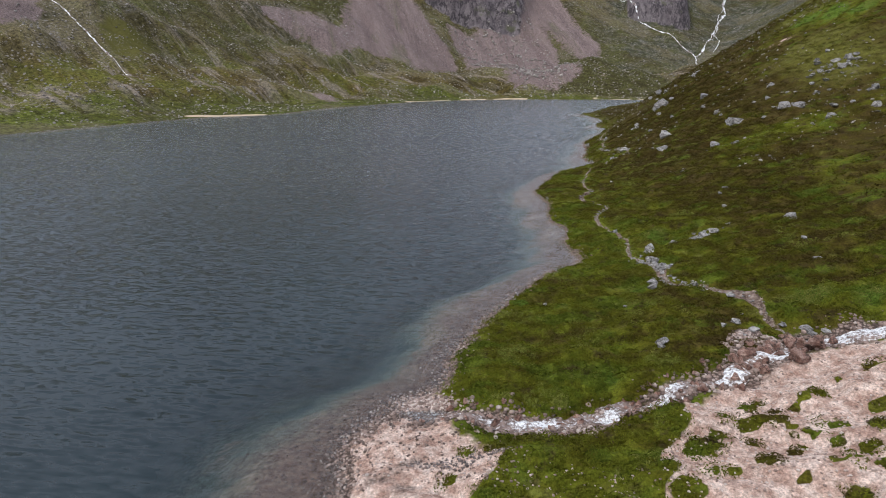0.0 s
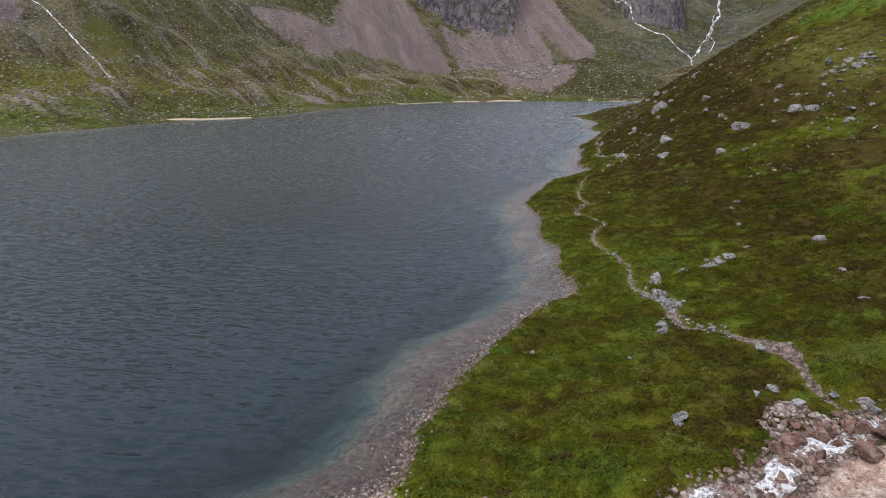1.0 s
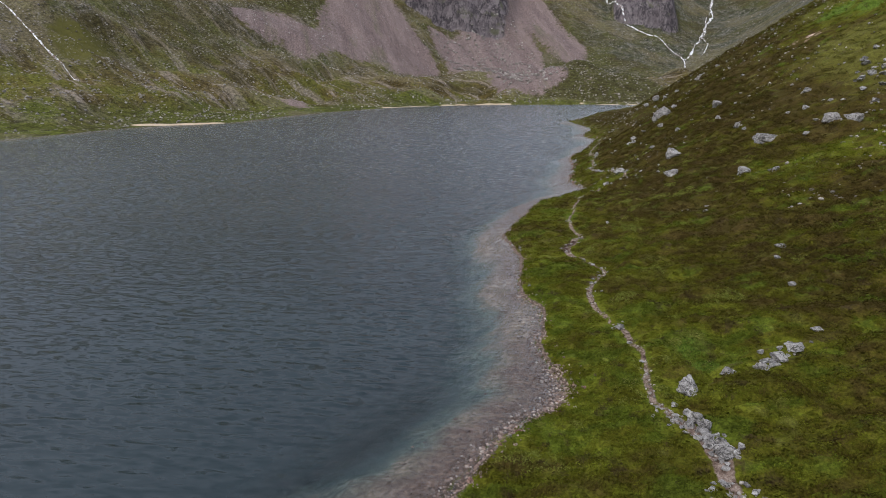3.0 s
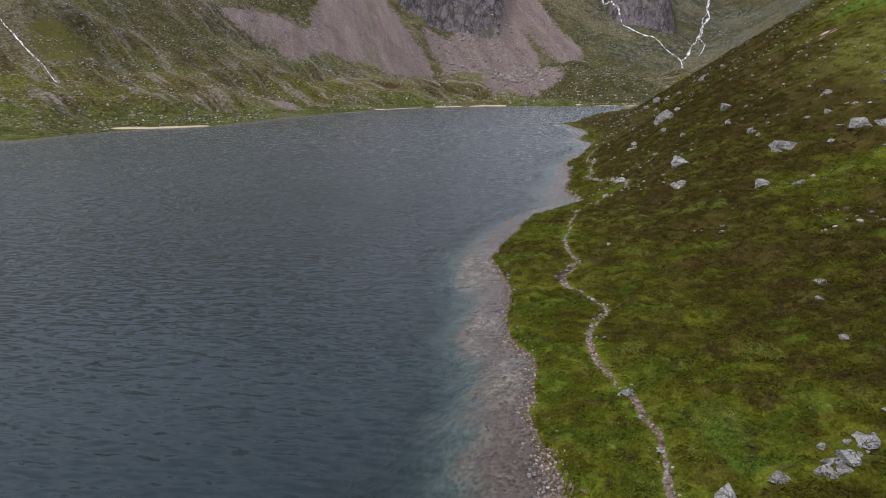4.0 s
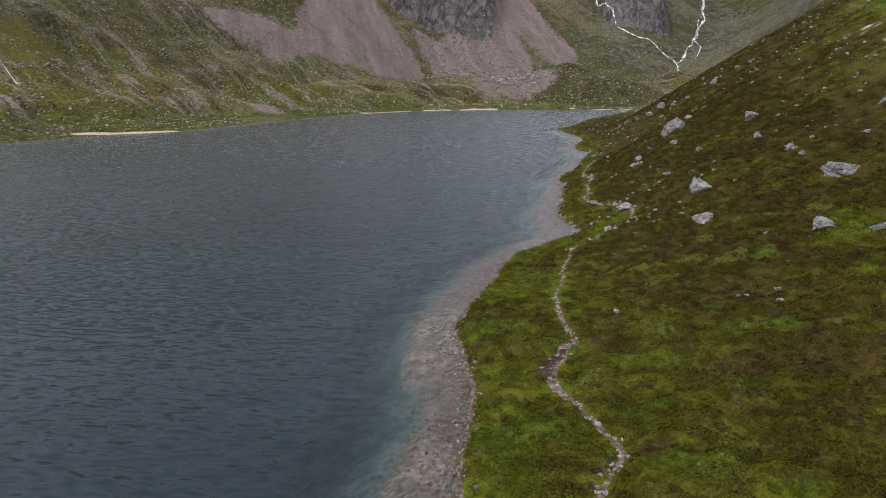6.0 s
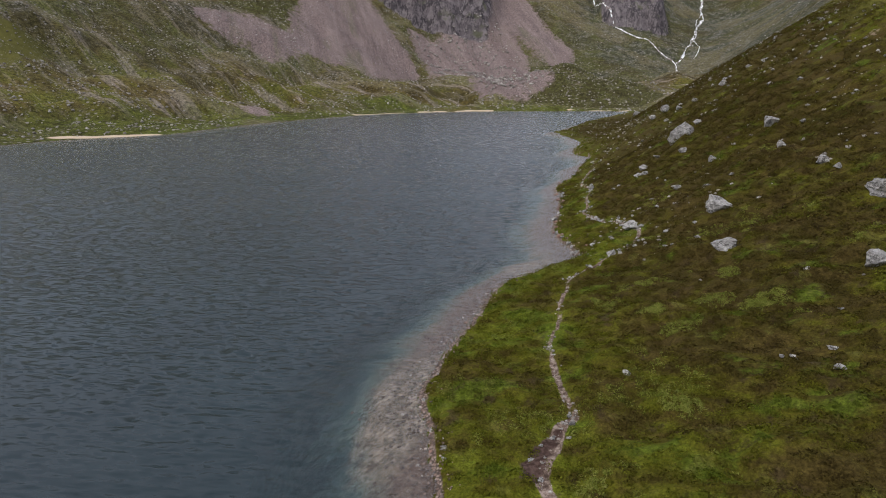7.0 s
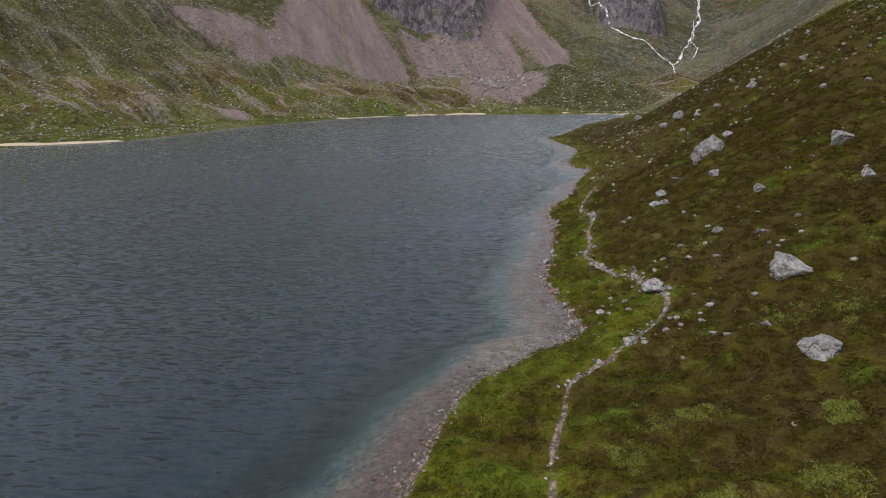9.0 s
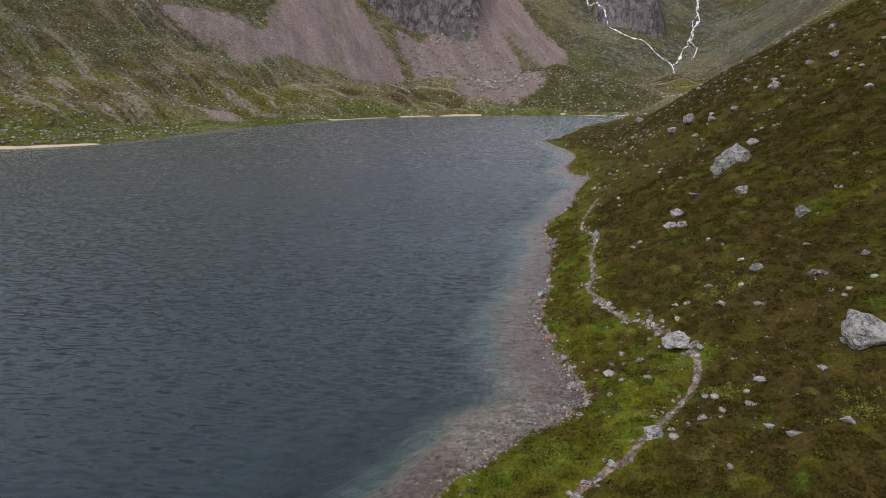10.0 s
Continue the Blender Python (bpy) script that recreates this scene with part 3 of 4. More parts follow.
# paler fern and moss
FERN = [(-4, 39, 1.6), (-1.3, 32.9, 1.6), (-4.4, 32.4, 1.2), (18.9, 47.8, 1.8), (17.1, 47.7, 1.4), (6.8, 38.3, 1.3), (5.2, 85.2, 1.3), (13.8, 82.6, 1.5), (9, 74.5, 1.4), (9.5, 121.4, 1.6), (15.9, 122.9, 1.7),
        (7.7, 124.8, 1.2), (15.6, 131.3, 1.4), (7.7, 110.3, 1.3), (4.4, 130, 1.6), (8.3, 133.4, 1.1), (15.3, 130.9, 1.2), (13, 126.2, 1.6), (9.2, 151.8, 1.2), (2, 103, 1.0), (8.5, 91.9, 1.2)]
SCREES = [[(-323, 784), (-332, 840), (-300, 930), (-262, 880), (-218, 841), (-195, 804), (-202, 768), (-224, 745), (-256, 745), (-282, 731), (-298, 723)],
          [(-374, 663), (-363, 706), (-346, 718), (-321, 711), (-308, 746), (-298, 720), (-305, 671), (-330, 672), (-347, 664)],
          [(-209, 892), (-174, 897), (-167, 935), (-135, 968), (-116, 989), (-98, 964), (-70, 904), (-56, 820), (-27, 649), (-42, 635), (-69, 647), (-103, 754), (-146, 786), (-189, 864)],
          [(-120, 1040), (-88, 1050), (-53, 996), (-10, 926), (-9, 878), (-57, 941), (-96, 984)], [(-460, 380), (-445, 400), (-428, 386), (-410, 350)]]
MEADOWS = [[(-70, 640), (-40, 618), (10, 608), (60, 612), (85, 640), (60, 680), (10, 700), (-45, 680)], [(-388, 721), (-371, 721), (-350, 735), (-324, 753), (-326, 784), (-340, 830), (-400, 760)], [(-239, 885), (-215, 908), (-172, 903), (-183, 896), (-216, 878)],
           [(-195, 898), (-172, 905), (-168, 893), (-188, 884), (-222, 886), (-231, 897)]]
TURF = [(-391, 417), (-396, 437), (-384, 452), (-366, 446), (-346, 418), (-342, 397), (-353, 389), (-374, 401)]
BEACHES = [(-239, 314, -206, 343), (-170, 537, -139, 576), (-128, 582, -108, 590), (-96, 598, -66, 600), (0, 600, 47, 590)]


def masks(x, y, d):
    """What the ground is made of, by name."""
    path, along = line_distance(x, y, FOOTPATH)
    s, _ = line_distance(x, y, STREAM)
    wide = 0.21 + 0.75 * np.exp(-((y - 49.5) / 2.2) ** 2) + 0.3 * np.exp(-((y - 60) / 3) ** 2) + 0.5 * np.exp(-((y - 106) / 2.8) ** 2) + 0.09 * vnoise(x * 0.45, y * 0.45, 61)
    out = {"path": np.clip(0.5 + (wide - path) / 0.5, 0, 1) * (d > 0.2)}
    grit = zone(x, y, GRIT, 1.5)
    scrub = np.maximum(sst(0.22, 0.44, fbm(x, y * 1.5, 2.4, 3, 71)) * sst(23.5, 21, y) * (x > 5), sst(0.34, 0.5, spots(x, y, SCRUB) + 0.4 * fbm(x, y, 0.8, 3, 73)))
    scrub = np.maximum(scrub, zone(x, y, LAWN, 0.5) + 0.5 * fbm(x, y, 1.2, 3, 75) * (zone(x, y, LAWN, 0.5) > 0)) * 0.95
    bare = 0.5 * np.exp(-((x - 51) / 9) ** 2 - ((y - 188) / 12) ** 2)
    out["grit"] = np.maximum(np.clip(grit - scrub, 0, 1), bare * sst(-0.3, 0.3, fbm(x, y, 5, 3, 72)))
    out["gravel"] = np.maximum(np.clip((-6.2 - x) / 2.6, 0, 1) * sst(40, 34, y) * sst(14, 22, y) * (0.42 + 0.7 * fbm(x, y, 2.5, 3, 74) + 0.35 * sst(28.5, 30.5, y)) * (d > -0.3), 0)
    out["gravel"] = np.maximum.reduce([out["gravel"], np.clip(1.05 - s / (2.0 + 1.6 * np.exp(-((x - 14.5) / 2.6) ** 2)), 0, 1) * (x < 26) * (x > -6), np.clip(1.0 - d / (0.5 + 0.9 * (np.exp(-((y - 45) / 12) ** 2) + 0.6 * np.exp(-((y - 124) / 9) ** 2))), 0, 1) * (d > -0.3) * (y < 300) * (x > -30)])
    out["lush"] = np.clip(np.maximum(0.9 * spots(x, y, LUSH), (0.55 - 0.3 * sst(140, 160, y)) * np.exp(-np.maximum(d, 0) / 7)) + 0.25 * np.exp(-(path / 1.2) ** 2), 0, 1) * (y < 330) - 0.38 * sst(9, 22, d) * sst(134, 116, y) * (y > 36) * (1 - spots(x, y, LUSH)) - 0.3 * sst(76, 96, y) + 0.5 * zone(x, y, LAWN, 1.0) - 0.68 * sst(116, 138, y) * sst(2, 9, d) * (1 - spots(x, y, LUSH)) + 0.55 * sst(36, 62, x - 0.25 * np.maximum(0, y - 200)) * sst(120, 150, y)
    out["grassy"] = sst(30, 58, x - 0.25 * np.maximum(0, y - 200)) * sst(120, 150, y) * np.clip(0.55 + 0.9 * fbm(x * 0.6, y, 14, 3, 67), 0, 1)
    left = sst(-30, -90, x - 0.2 * np.maximum(0, y - 560))
    out["far"] = np.clip(np.maximum(left, sst(520, 640, y)), 0, 1)
    across, along = 0.37 * x + 0.93 * y, 0.37 * y - 0.93 * x
    out["crest"] = np.clip(0.5 + 0.75 * fbm(across, along * 0.18, 34, 3, 61) + 0.5 * fbm(x, y, 60, 2, 31) + 0.3 * fbm(x, y, 22, 3, 43) + 0.4 * sum(np.exp(-(line_distance(x, y, line)[0] / 5) ** 2) for line, _ in MORAINES), 0, 1)
    out["stony"] = np.maximum(sst(-60, 40, x) * sst(730, 800, y), 0.55 * sst(90, 200, d) * left)
    out["scree"] = np.maximum.reduce([np.clip(0.45 * (zone(x, y, q, 14) > 0) + zone(x, y, q, 14), 0, 1) for q in SCREES] + [zone(x, y, [(-250, 503), (-238, 520), (-224, 500), (-208, 478), (-216, 470), (-234, 488)], 6)])
    out["meadow"] = np.maximum.reduce([zone(x, y, q, 9) for q in MEADOWS])
    crag = np.zeros(np.shape(x))
    for cx, w, cy, tall in CRAGS:
        front = crag_front(x, y, cx)
        crag = np.maximum(crag, sst(-6, 4, y - front) * sst(90, 45, y - front) * sst(1.0, 0.65, np.abs(x - cx) / w))
    out["crag"] = crag
    sand = np.zeros(np.shape(x))
    for ax, ay, bx, by in BEACHES:
        q, t = line_distance(x, y, [(ax, ay), (bx, by)])
        sand = np.maximum(sand, np.clip(1.15 + 0.35 * fbm(x, y, 9, 2, 36) - q / 4.2, 0, 1))
    out["pale_bed"] = np.maximum.reduce([np.exp(-((x - cx) / wx) ** 2 - ((y - cy) / wy) ** 2) for cx, cy, wx, wy in ((-3, 147, 4.5, 6), (-11, 112, 3, 8), (-8, 92, 2, 4), (-4.5, 82, 1.5, 5))])
    out["turf"] = zone(x, y, TURF, 6)
    out["shore_green"] = sst(95, 15, d) * (0.8 + 0.5 * fbm(x, y, 50, 3, 66))
    out["peat"] = spots(x, y, PEAT)
    out["beach"] = sand * (d > -3)
    return out


def set_masks(me, values):
    for name, v in values.items():
        me.attributes.new(name, "FLOAT", "POINT").data.foreach_set("value", np.asarray(v, np.float32).ravel())


ground = tagged(new("ground", grid_mesh("ground", GX, GY, GZ)), "heather moor and bare corrie slopes round the loch", "ground", kind="structure")
set_masks(ground.data, masks(GX, GY, GD))
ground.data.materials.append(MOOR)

WX, WY = np.meshgrid(steps(-330, 130, -40, 6, 0.5, 60, 1.14, -330, 130), steps(-400, 660, 19, 160, 0.14, 60, 1.03, -400, 660))
close = sst(-115, -50, WX) * sst(230, 100, WY) * sst(14, 22, WY)
# broken, short-crested wind waves
swell = np.zeros(WX.shape)
for turn, long, cross, tall, seed in ((7, 0.58, 1.9, 0.022, 101), (-8, 0.46, 1.4, 0.016, 102), (2, 1.15, 3.6, 0.016, 103)):
    u = WX * math.cos(radians(turn)) + WY * math.sin(radians(turn))
    v = WY * math.cos(radians(turn)) - WX * math.sin(radians(turn)) + 0.5 * fbm(WX, WY, 5, 2, seed + 20)
    swell = swell + tall * vnoise(u / cross, v / long, seed)
swell = swell + 3 * swell ** 2
WD = shore_distance(WX, WY)
swell = swell * (1 + 0.5 * fbm(WX, WY, 22, 2, 104)) * sst(0.0, -5.0, WD)
water = tagged(new("water", grid_mesh("water", WX, WY, swell * close)), "clear dark loch water rippled by wind", "water", kind="structure")
set_masks(water.data, {"deep": sst(-5, -12, WD), "open_water": 1 - close, "far_water": sst(120, 330, np.hypot(WX, WY - 40))})
water.data.materials.append(LOCH)
water.visible_shadow = False


# ---- the burn and the waterfalls ----
def ribbon(name, line, wide, lift, material, parts=7, rush=0.5, seed=0, rapids=None, pace=0.4):
    """Running water laid along a line on the ground, with ragged sides."""
    line = np.array(line)
    gap = np.hypot(*np.diff(line, axis=0).T)
    far = np.concatenate([[0], np.cumsum(gap)])
    n = max(12, int(far[-1] / (wide * pace)))
    t = np.linspace(0, far[-1], n)
    cx, cy = np.interp(t, far, line[:, 0]), np.interp(t, far, line[:, 1])
    dx, dy = np.gradient(cx), np.gradient(cy)
    k = np.hypot(dx, dy) + 1e-9
    w = wide * (0.75 + (0.45 if rapids else 1.1) * fbm(t, t * 0 + seed, wide * (2.5 if rapids else 5), 3, seed))
    w = w * (1 + 0.5 * np.exp(-((cx - 15) / 2.6) ** 2) - 0.25 * sst(0, -6, cx)) if rapids else w
    cx, cy = cx + wide * 0.35 * fbm(t, t * 0, wide * 4, 2, seed + 5), cy + wide * 0.35 * fbm(t, t * 0, wide * 4, 2, seed + 6)
    a = np.linspace(-0.5, 0.5, parts)
    x, y = cx[:, None] + a * (dy / k * w)[:, None], cy[:, None] - a * (dx / k * w)[:, None]
    level = land(cx, cy)
    lift = lift * sst(-12, -7, cx)[:, None] if rapids else lift
    z = np.minimum(level[:, None], land(x, y)) + lift + (0.05 * wide * fbm(x, y, wide * 0.25, 2, seed + 9) if rapids is None else 0.10 * fbm(x, y, 0.9, 3, seed + 9)) - lift * 1.2 * (2 * np.abs(a)) ** 4
    ob = new(name, grid_mesh(name, x, y, z))
    white = 1.05 * spots(x, y, [(cx, cy, 1.4 * r) for cx, cy, r in rapids]) - 0.10 + 0.25 * fbm(x, y, 0.9, 2, seed + 3) if rapids else rush * (0.2 + fbm(x, y, wide * 0.8, 3, seed + 3)) * (1 - (2 * np.abs(a)) ** 3)
    set_masks(ob.data, {"rush": white})
    ob.data.materials.append(material)
    return ob


RAPIDS = [(19.1, 41.3, 0.8), (18.3, 41.3, 0.6), (21, 41.4, 0.9), (13.2, 38.4, 0.7), (14.6, 37.9, 0.7), (13.8, 38.0, 0.6), (16.6, 39.1, 0.6), (15.7, 38.4, 0.6), (14.1, 40.7, 0.5), (15.1, 40.9, 0.5), (16.8, 40.2, 0.5), (10.3, 36.0, 0.7),
          (11.3, 36.3, 0.6), (10.6, 36.7, 0.5), (10.7, 35.0, 0.6), (11.5, 35.5, 0.5), (7.1, 34.3, 0.45), (5.6, 33.1, 0.4), (6.5, 33.2, 0.45), (2.9, 31.9, 0.45), (2.8, 31.3, 0.45), (3.8, 31.2, 0.5), (-0.9, 30.6, 0.55), (-1.6, 30.8, 0.4),
          (-2.8, 30.6, 0.35), (-4.6, 30.6, 0.25), (24, 41.9, 0.8), (28, 42.6, 0.8)]
burn = tagged(ribbon("stream", STREAM, 2.9, 0.2, TORRENT, 19, 0.8, 3, RAPIDS, 0.07), "shallow burn breaking white over red stones", "stream", kind="structure")
FALLS = [("slender white waterfall down the dark corrie slabs", 2.6, [(31, 1160), (34, 1120), (41, 1088), (60, 1035), (88, 1002), (107, 984), (117, 962), (135, 941), (128, 860)]),
         ("broad white waterfall beside the corrie spur", 4.3, [(228, 1320), (225, 1284), (212, 1211), (210, 1182), (187, 1101), (167, 1023), (150, 967), (137, 940)]),
         ("thin strand of the waterfall beside the spur", 1.8, [(212, 1205), (200, 1172), (190, 1120), (183, 1075), (172, 1032), (166, 1000)]),
         ("thin white strand among the stones below the waterfall", 1.5, [(170, 1035), (176, 1005), (170, 975), (160, 950)]),
         ("thin white burn falling down the far hillside", 1.1, [(-455, 421), (-440, 419), (-421, 416), (-387, 399), (-364, 387), (-345, 379), (-334, 374), (-326, 371)])]
for label, wide, line in FALLS:
    tagged(ribbon("waterfall", spline(line, 6), wide, 0.9, CASCADE, 5, 0.9, int(wide)), label, "waterfall", kind="structure")


# ---- boulders ----
def boulder_mesh(name, seed, material, detail=3):
    """An angular block: a ball with flats struck off it."""
    rnd = random.Random(seed)
    bm = bmesh.new()
    bmesh.ops.create_icosphere(bm, subdivisions=detail, radius=0.5)
    flats = []
    for _ in range(11):
        n = Vector((rnd.gauss(0, 1), rnd.gauss(0, 1), rnd.gauss(0, 0.8))).normalized()
        flats.append((n, rnd.uniform(0.2, 0.33)))
    for v in bm.verts:
        for n, r in flats:
            over = v.co.dot(n) - r
            if over > 0:
                v.co -= n * over * 0.97
        v.co *= 1 + 0.16 * noise.noise(v.co * 3.1 + Vector((seed, 0, 0))) + 0.26 * abs(noise.noise(v.co * 5 + Vector((0, seed, 0)))) + 0.10 * noise.noise(v.co * 13)
    size = max(max(v.co.x for v in bm.verts) - min(v.co.x for v in bm.verts), 0.1)
    for v in bm.verts:
        v.co /= size
    me = bpy.data.meshes.new(name)
    bm.to_mesh(me)
    bm.free()
    me.materials.append(material)
    return me


BLOCKS = [boulder_mesh("boulder", 11 + i, GRANITE) for i in range(9)]
BIG_BLOCKS = [boulder_mesh("boulder", 31 + i, GRANITE, 4) for i in range(6)]
RED_BLOCKS = [boulder_mesh("stream_boulder", 51 + i, RED_ROCK, 2) for i in range(6)]


def set_boulder(name, x, y, wide, meshes, label, category, group, rnd, flat=0.48, sunk=0.24, base=None, parent=None):
    ob = new(name, meshes[rnd.randrange(len(meshes))])
    z = float(land(np.array([x]), np.array([y]))[0]) if base is None else base
    h = wide * flat * rnd.uniform(0.85, 1.15)
    m = pose(x, y, z + h * (0.5 - sunk) * 0.8, rnd.uniform(-14, 14), rnd.uniform(-14, 14), rnd.uniform(0, 360))
    ob.matrix_world = m @ Matrix.Diagonal((wide, wide * rnd.uniform(0.7, 0.95), h, 1))
    if parent:
        ob.parent = parent
    else:
        tagged(ob, label, category, group)
    return ob


# x, y and width of the boulders that stand out
SLOPE_BOULDERS = [(39, 136.3, 3.5), (40.4, 131.2, 3.4), (38, 139, 1.5), (37.6, 143.5, 1.5), (30.1, 138, 4.1), (24.8, 126, 2.7), (27.5, 120.8, 2.1), (40.1, 151.8, 2), (46.2, 144.7, 2.5),
                  (48.1, 142.2, 2.5), (45.4, 127.2, 3.1), (42.9, 120.6, 2.4), (50.1, 121.4, 2.5), (52.3, 128.6, 2.9), (52.5, 158, 1.9), (49.7, 155.1, 2), (52.6, 152.3, 2.7), (54.7, 150.3, 2),
                  (48.8, 148.8, 2.6), (35, 133.5, 1.7), (36.6, 183.7, 1.1), (41.9, 145.6, 1.5), (45, 136.7, 1.3), (55.7, 148.5, 1.7), (52.2, 146.7, 2.2), (50.7, 127.2, 1.3), (50.7, 131.4, 1.1)]
BENCH_BOULDERS = [(-2.9, 52.2, 0.8), (6.9, 40.6, 0.8), (24.1, 72.5, 1.6), (22.4, 61.6, 1), (21.7, 55.5, 0.9), (17.3, 41.9, 1.1), (18, 74.2, 1.1), (8.2, 67, 2), (7.4, 54.2, 1.1), (21, 93.6, 1.2),
                  (19.1, 83.4, 0.9), (10.8, 68.4, 1.1), (9.6, 56.4, 0.6), (4.7, 50.6, 0.6), (13.7, 68.9, 1), (14.4, 69.7, 1.1), (15.6, 71.1, 1), (13.4, 70.8, 0.8), (4.4, 78.9, 1.1), (19.5, 89.6, 0.7), (3.3, 88.1, 0.4)]
SPUR_BOULDERS = [(16, 136.9, 2.6), (27.1, 159, 1.4), (5.6, 143.6, 1.3), (8.9, 146.6, 0.8), (21.1, 169, 1.4), (12.1, 141.5, 0.9), (18.2, 156.8, 1.5), (15.2, 160.3, 1.3), (12.2, 180.7, 2), (28.8, 169.6, 2.3),
                 (28.6, 149.3, 1.7), (31.5, 165.4, 1.2), (29.1, 146.5, 1.1), (16, 187.2, 1.9), (8.5, 155.1, 2.6), (9.7, 154.2, 1), (10, 153.3, 0.9), (9.1, 150, 0.6), (17.5, 147.4, 3.5),
                 (12.3, 158.1, 0.7), (18.8, 178.5, 1.2), (13, 182.7, 1.8), (13, 178.2, 1.2), (4.8, 190.5, 2), (4, 154.3, 1), (6.3, 154.9, 0.8), (1.6, 148.4, 1), (11.9, 147.3, 0.7), (14.4, 141.7, 0.7)]
UPPER_BOULDERS = [(11.3, 143.1, 0.7), (8.2, 144.1, 0.8), (9.2, 144.2, 0.4), (8, 178.1, 0.9), (8.8, 178.8, 0.9), (15, 146.6, 0.6), (15.4, 164.8, 0.8), (23.7, 164.9, 0.8), (27.2, 174.6, 0.8), (23.4, 232.9, 3.5),
                  (20.6, 232.8, 2.5), (24.3, 219.2, 1.6), (33.7, 390.8, 4.6), (33.4, 188.7, 1.2), (37.6, 202.3, 2), (39.9, 215.4, 1.8), (30.5, 191.4, 1.2), (37.5, 218.2, 1.3), (32.5, 216.6, 2.2), (27.2, 217.9, 1.6),
                  (23.2, 193, 1.7), (54.7, 278, 2), (49.8, 243.4, 2.6)]
rnd = random.Random(7)
TAKEN = []
for rows, label in ((SLOPE_BOULDERS, "pale grey granite boulder on the steep grassy hillside"), (BENCH_BOULDERS, "small pale granite boulder sunk in the heather bench"),
                    (SPUR_BOULDERS, "weathered grey granite boulder half sunk in heather"), (UPPER_BOULDERS, "grey granite boulder high on the stony spur")):
    for x, y, w in rows:
        set_boulder("boulder", x, y, w * (0.8 if rows is SLOPE_BOULDERS else 0.95), BIG_BLOCKS if w > 1.15 else BLOCKS, label, "boulder", "boulders on the hillside", rnd)
        TAKEN.append((x, y, w))
slab = set_boulder("boulder", 20.1, 188.5, 4.6, BIG_BLOCKS[2:3], "tall slanting slab of pale granite on the spur", "boulder", "boulders on the hillside", rnd)
slab.matrix_world = pose(20.1, 188.3, float(land(np.array([20.1]), np.array([188.5]))[0]) + 1.0, 0, -38, -8) @ Matrix.Diagonal((5.0, 2.2, 2.4, 1))
# the heap of blocks on the hillside, and scattered lesser ones
for i in range(34):
    a, r = rnd.uniform(0, 6.28), rnd.uniform(0, 1) ** 0.6
    x, y, w = 51.5 + 5.5 * r * math.cos(a), 149 + 6 * r * math.sin(a), rnd.uniform(0.7, 1.9)
    set_boulder("boulder", x, y, w, BLOCKS, "broken granite block in a heap on the hillside", "boulder", "heap of blocks on the hillside", rnd)
count = 0
while count < 150:
    x, y = rnd.uniform(4, 75), rnd.uniform(112, 300)
    if float(vnoise(np.array([x / 13]), np.array([y / 20]), 88)[0]) < -0.1 or x < 0.21 * (y - 262) + 5:
        continue
    w = 0.45 + 0.9 * rnd.random() ** 2.5
    set_boulder("boulder", x, y, w, BLOCKS, "small grey granite boulder among heather", "boulder", "scattered boulders", rnd)
    count += 1

# stones of the burn: the large ones, then the rest
RED_BIG = [boulder_mesh("stream_boulder", 71 + i, RED_ROCK, 4) for i in range(4)]
for x, y, w in [(15.4, 40.1, 1.3), (14.3, 38.2, 0.9), (15.2, 36.6, 1.4), (16.6, 38.4, 1.3), (16, 39.5, 0.7), (13.8, 38.6, 0.9), (13.3, 39.1, 0.6), (16, 40.6, 0.6), (18.5, 40.8, 0.8), (11.2, 36.0, 0.7), (8.6, 33.4, 0.7), (4, 30.2, 0.7)]:
    set_boulder("stream_boulder", x, y, w, RED_BIG, "large wet red boulder standing in the burn", "boulder", "stones in the burn", rnd, 0.75, 0.12)
for x, y, w in [(17.4, 42.5, 1.2), (15.9, 43.3, 0.7), (13.6, 42.2, 1), (18.5, 42.2, 0.8), (12.9, 41.3, 0.7), (12.7, 43.8, 0.8), (11.7, 43.4, 0.7), (6.9, 41, 0.9), (13.4, 49.5, 0.8), (11.2, 54.3, 1), (7.5, 55.2, 1.1)]:
    set_boulder("boulder", x, y, w, BLOCKS, "pale granite boulder on the bank of the burn", "boulder", "boulders on the bank", rnd)
    TAKEN.append((x, y, w))
for i in range(120):
    t = rnd.random() ** 0.8
    p = STREAM[min(int(t * 40) + 2, 48)]
    x, y = p[0] + rnd.uniform(-0.8, 0.8), p[1] + rnd.gauss(0, 1.1)
    if x > 24 or spots(x, y, RAPIDS) > 0.6:
        continue
    big = 0.9 if 11 < x < 17 else 0.55
    set_boulder("stream_boulder", x, y, rnd.uniform(0.3, big) * (1.5 if rnd.random() < 0.1 else 1), RED_BLOCKS, "wet reddish granite stone in the burn", "stone", "stones in the burn", rnd, 0.8, 0.15)

# rocks along the water's edge
for i in range(95):
    k = rnd.uniform(0, 1)
    y = 150 + 75 * k if i < 60 else rnd.uniform(38, 135)
    line = SHORE[(SHORE[:, 1] > -30) & (SHORE[:, 0] > -20)]
    j = int(np.argmin(np.abs(line[:, 1] - y)))
    x = line[j][0] + rnd.gauss(0.1, 0.5)
    w = rnd.uniform(0.35, 1.0) if i < 60 else rnd.uniform(0.2, 0.5)
    set_boulder("shore_rock", x, line[j][1] + rnd.uniform(-1, 1), w, RED_BLOCKS if rnd.random() < 0.35 else BLOCKS, "grey rock at the edge of the loch", "rock", "rocks along the shore", rnd, 0.7, 0.3)

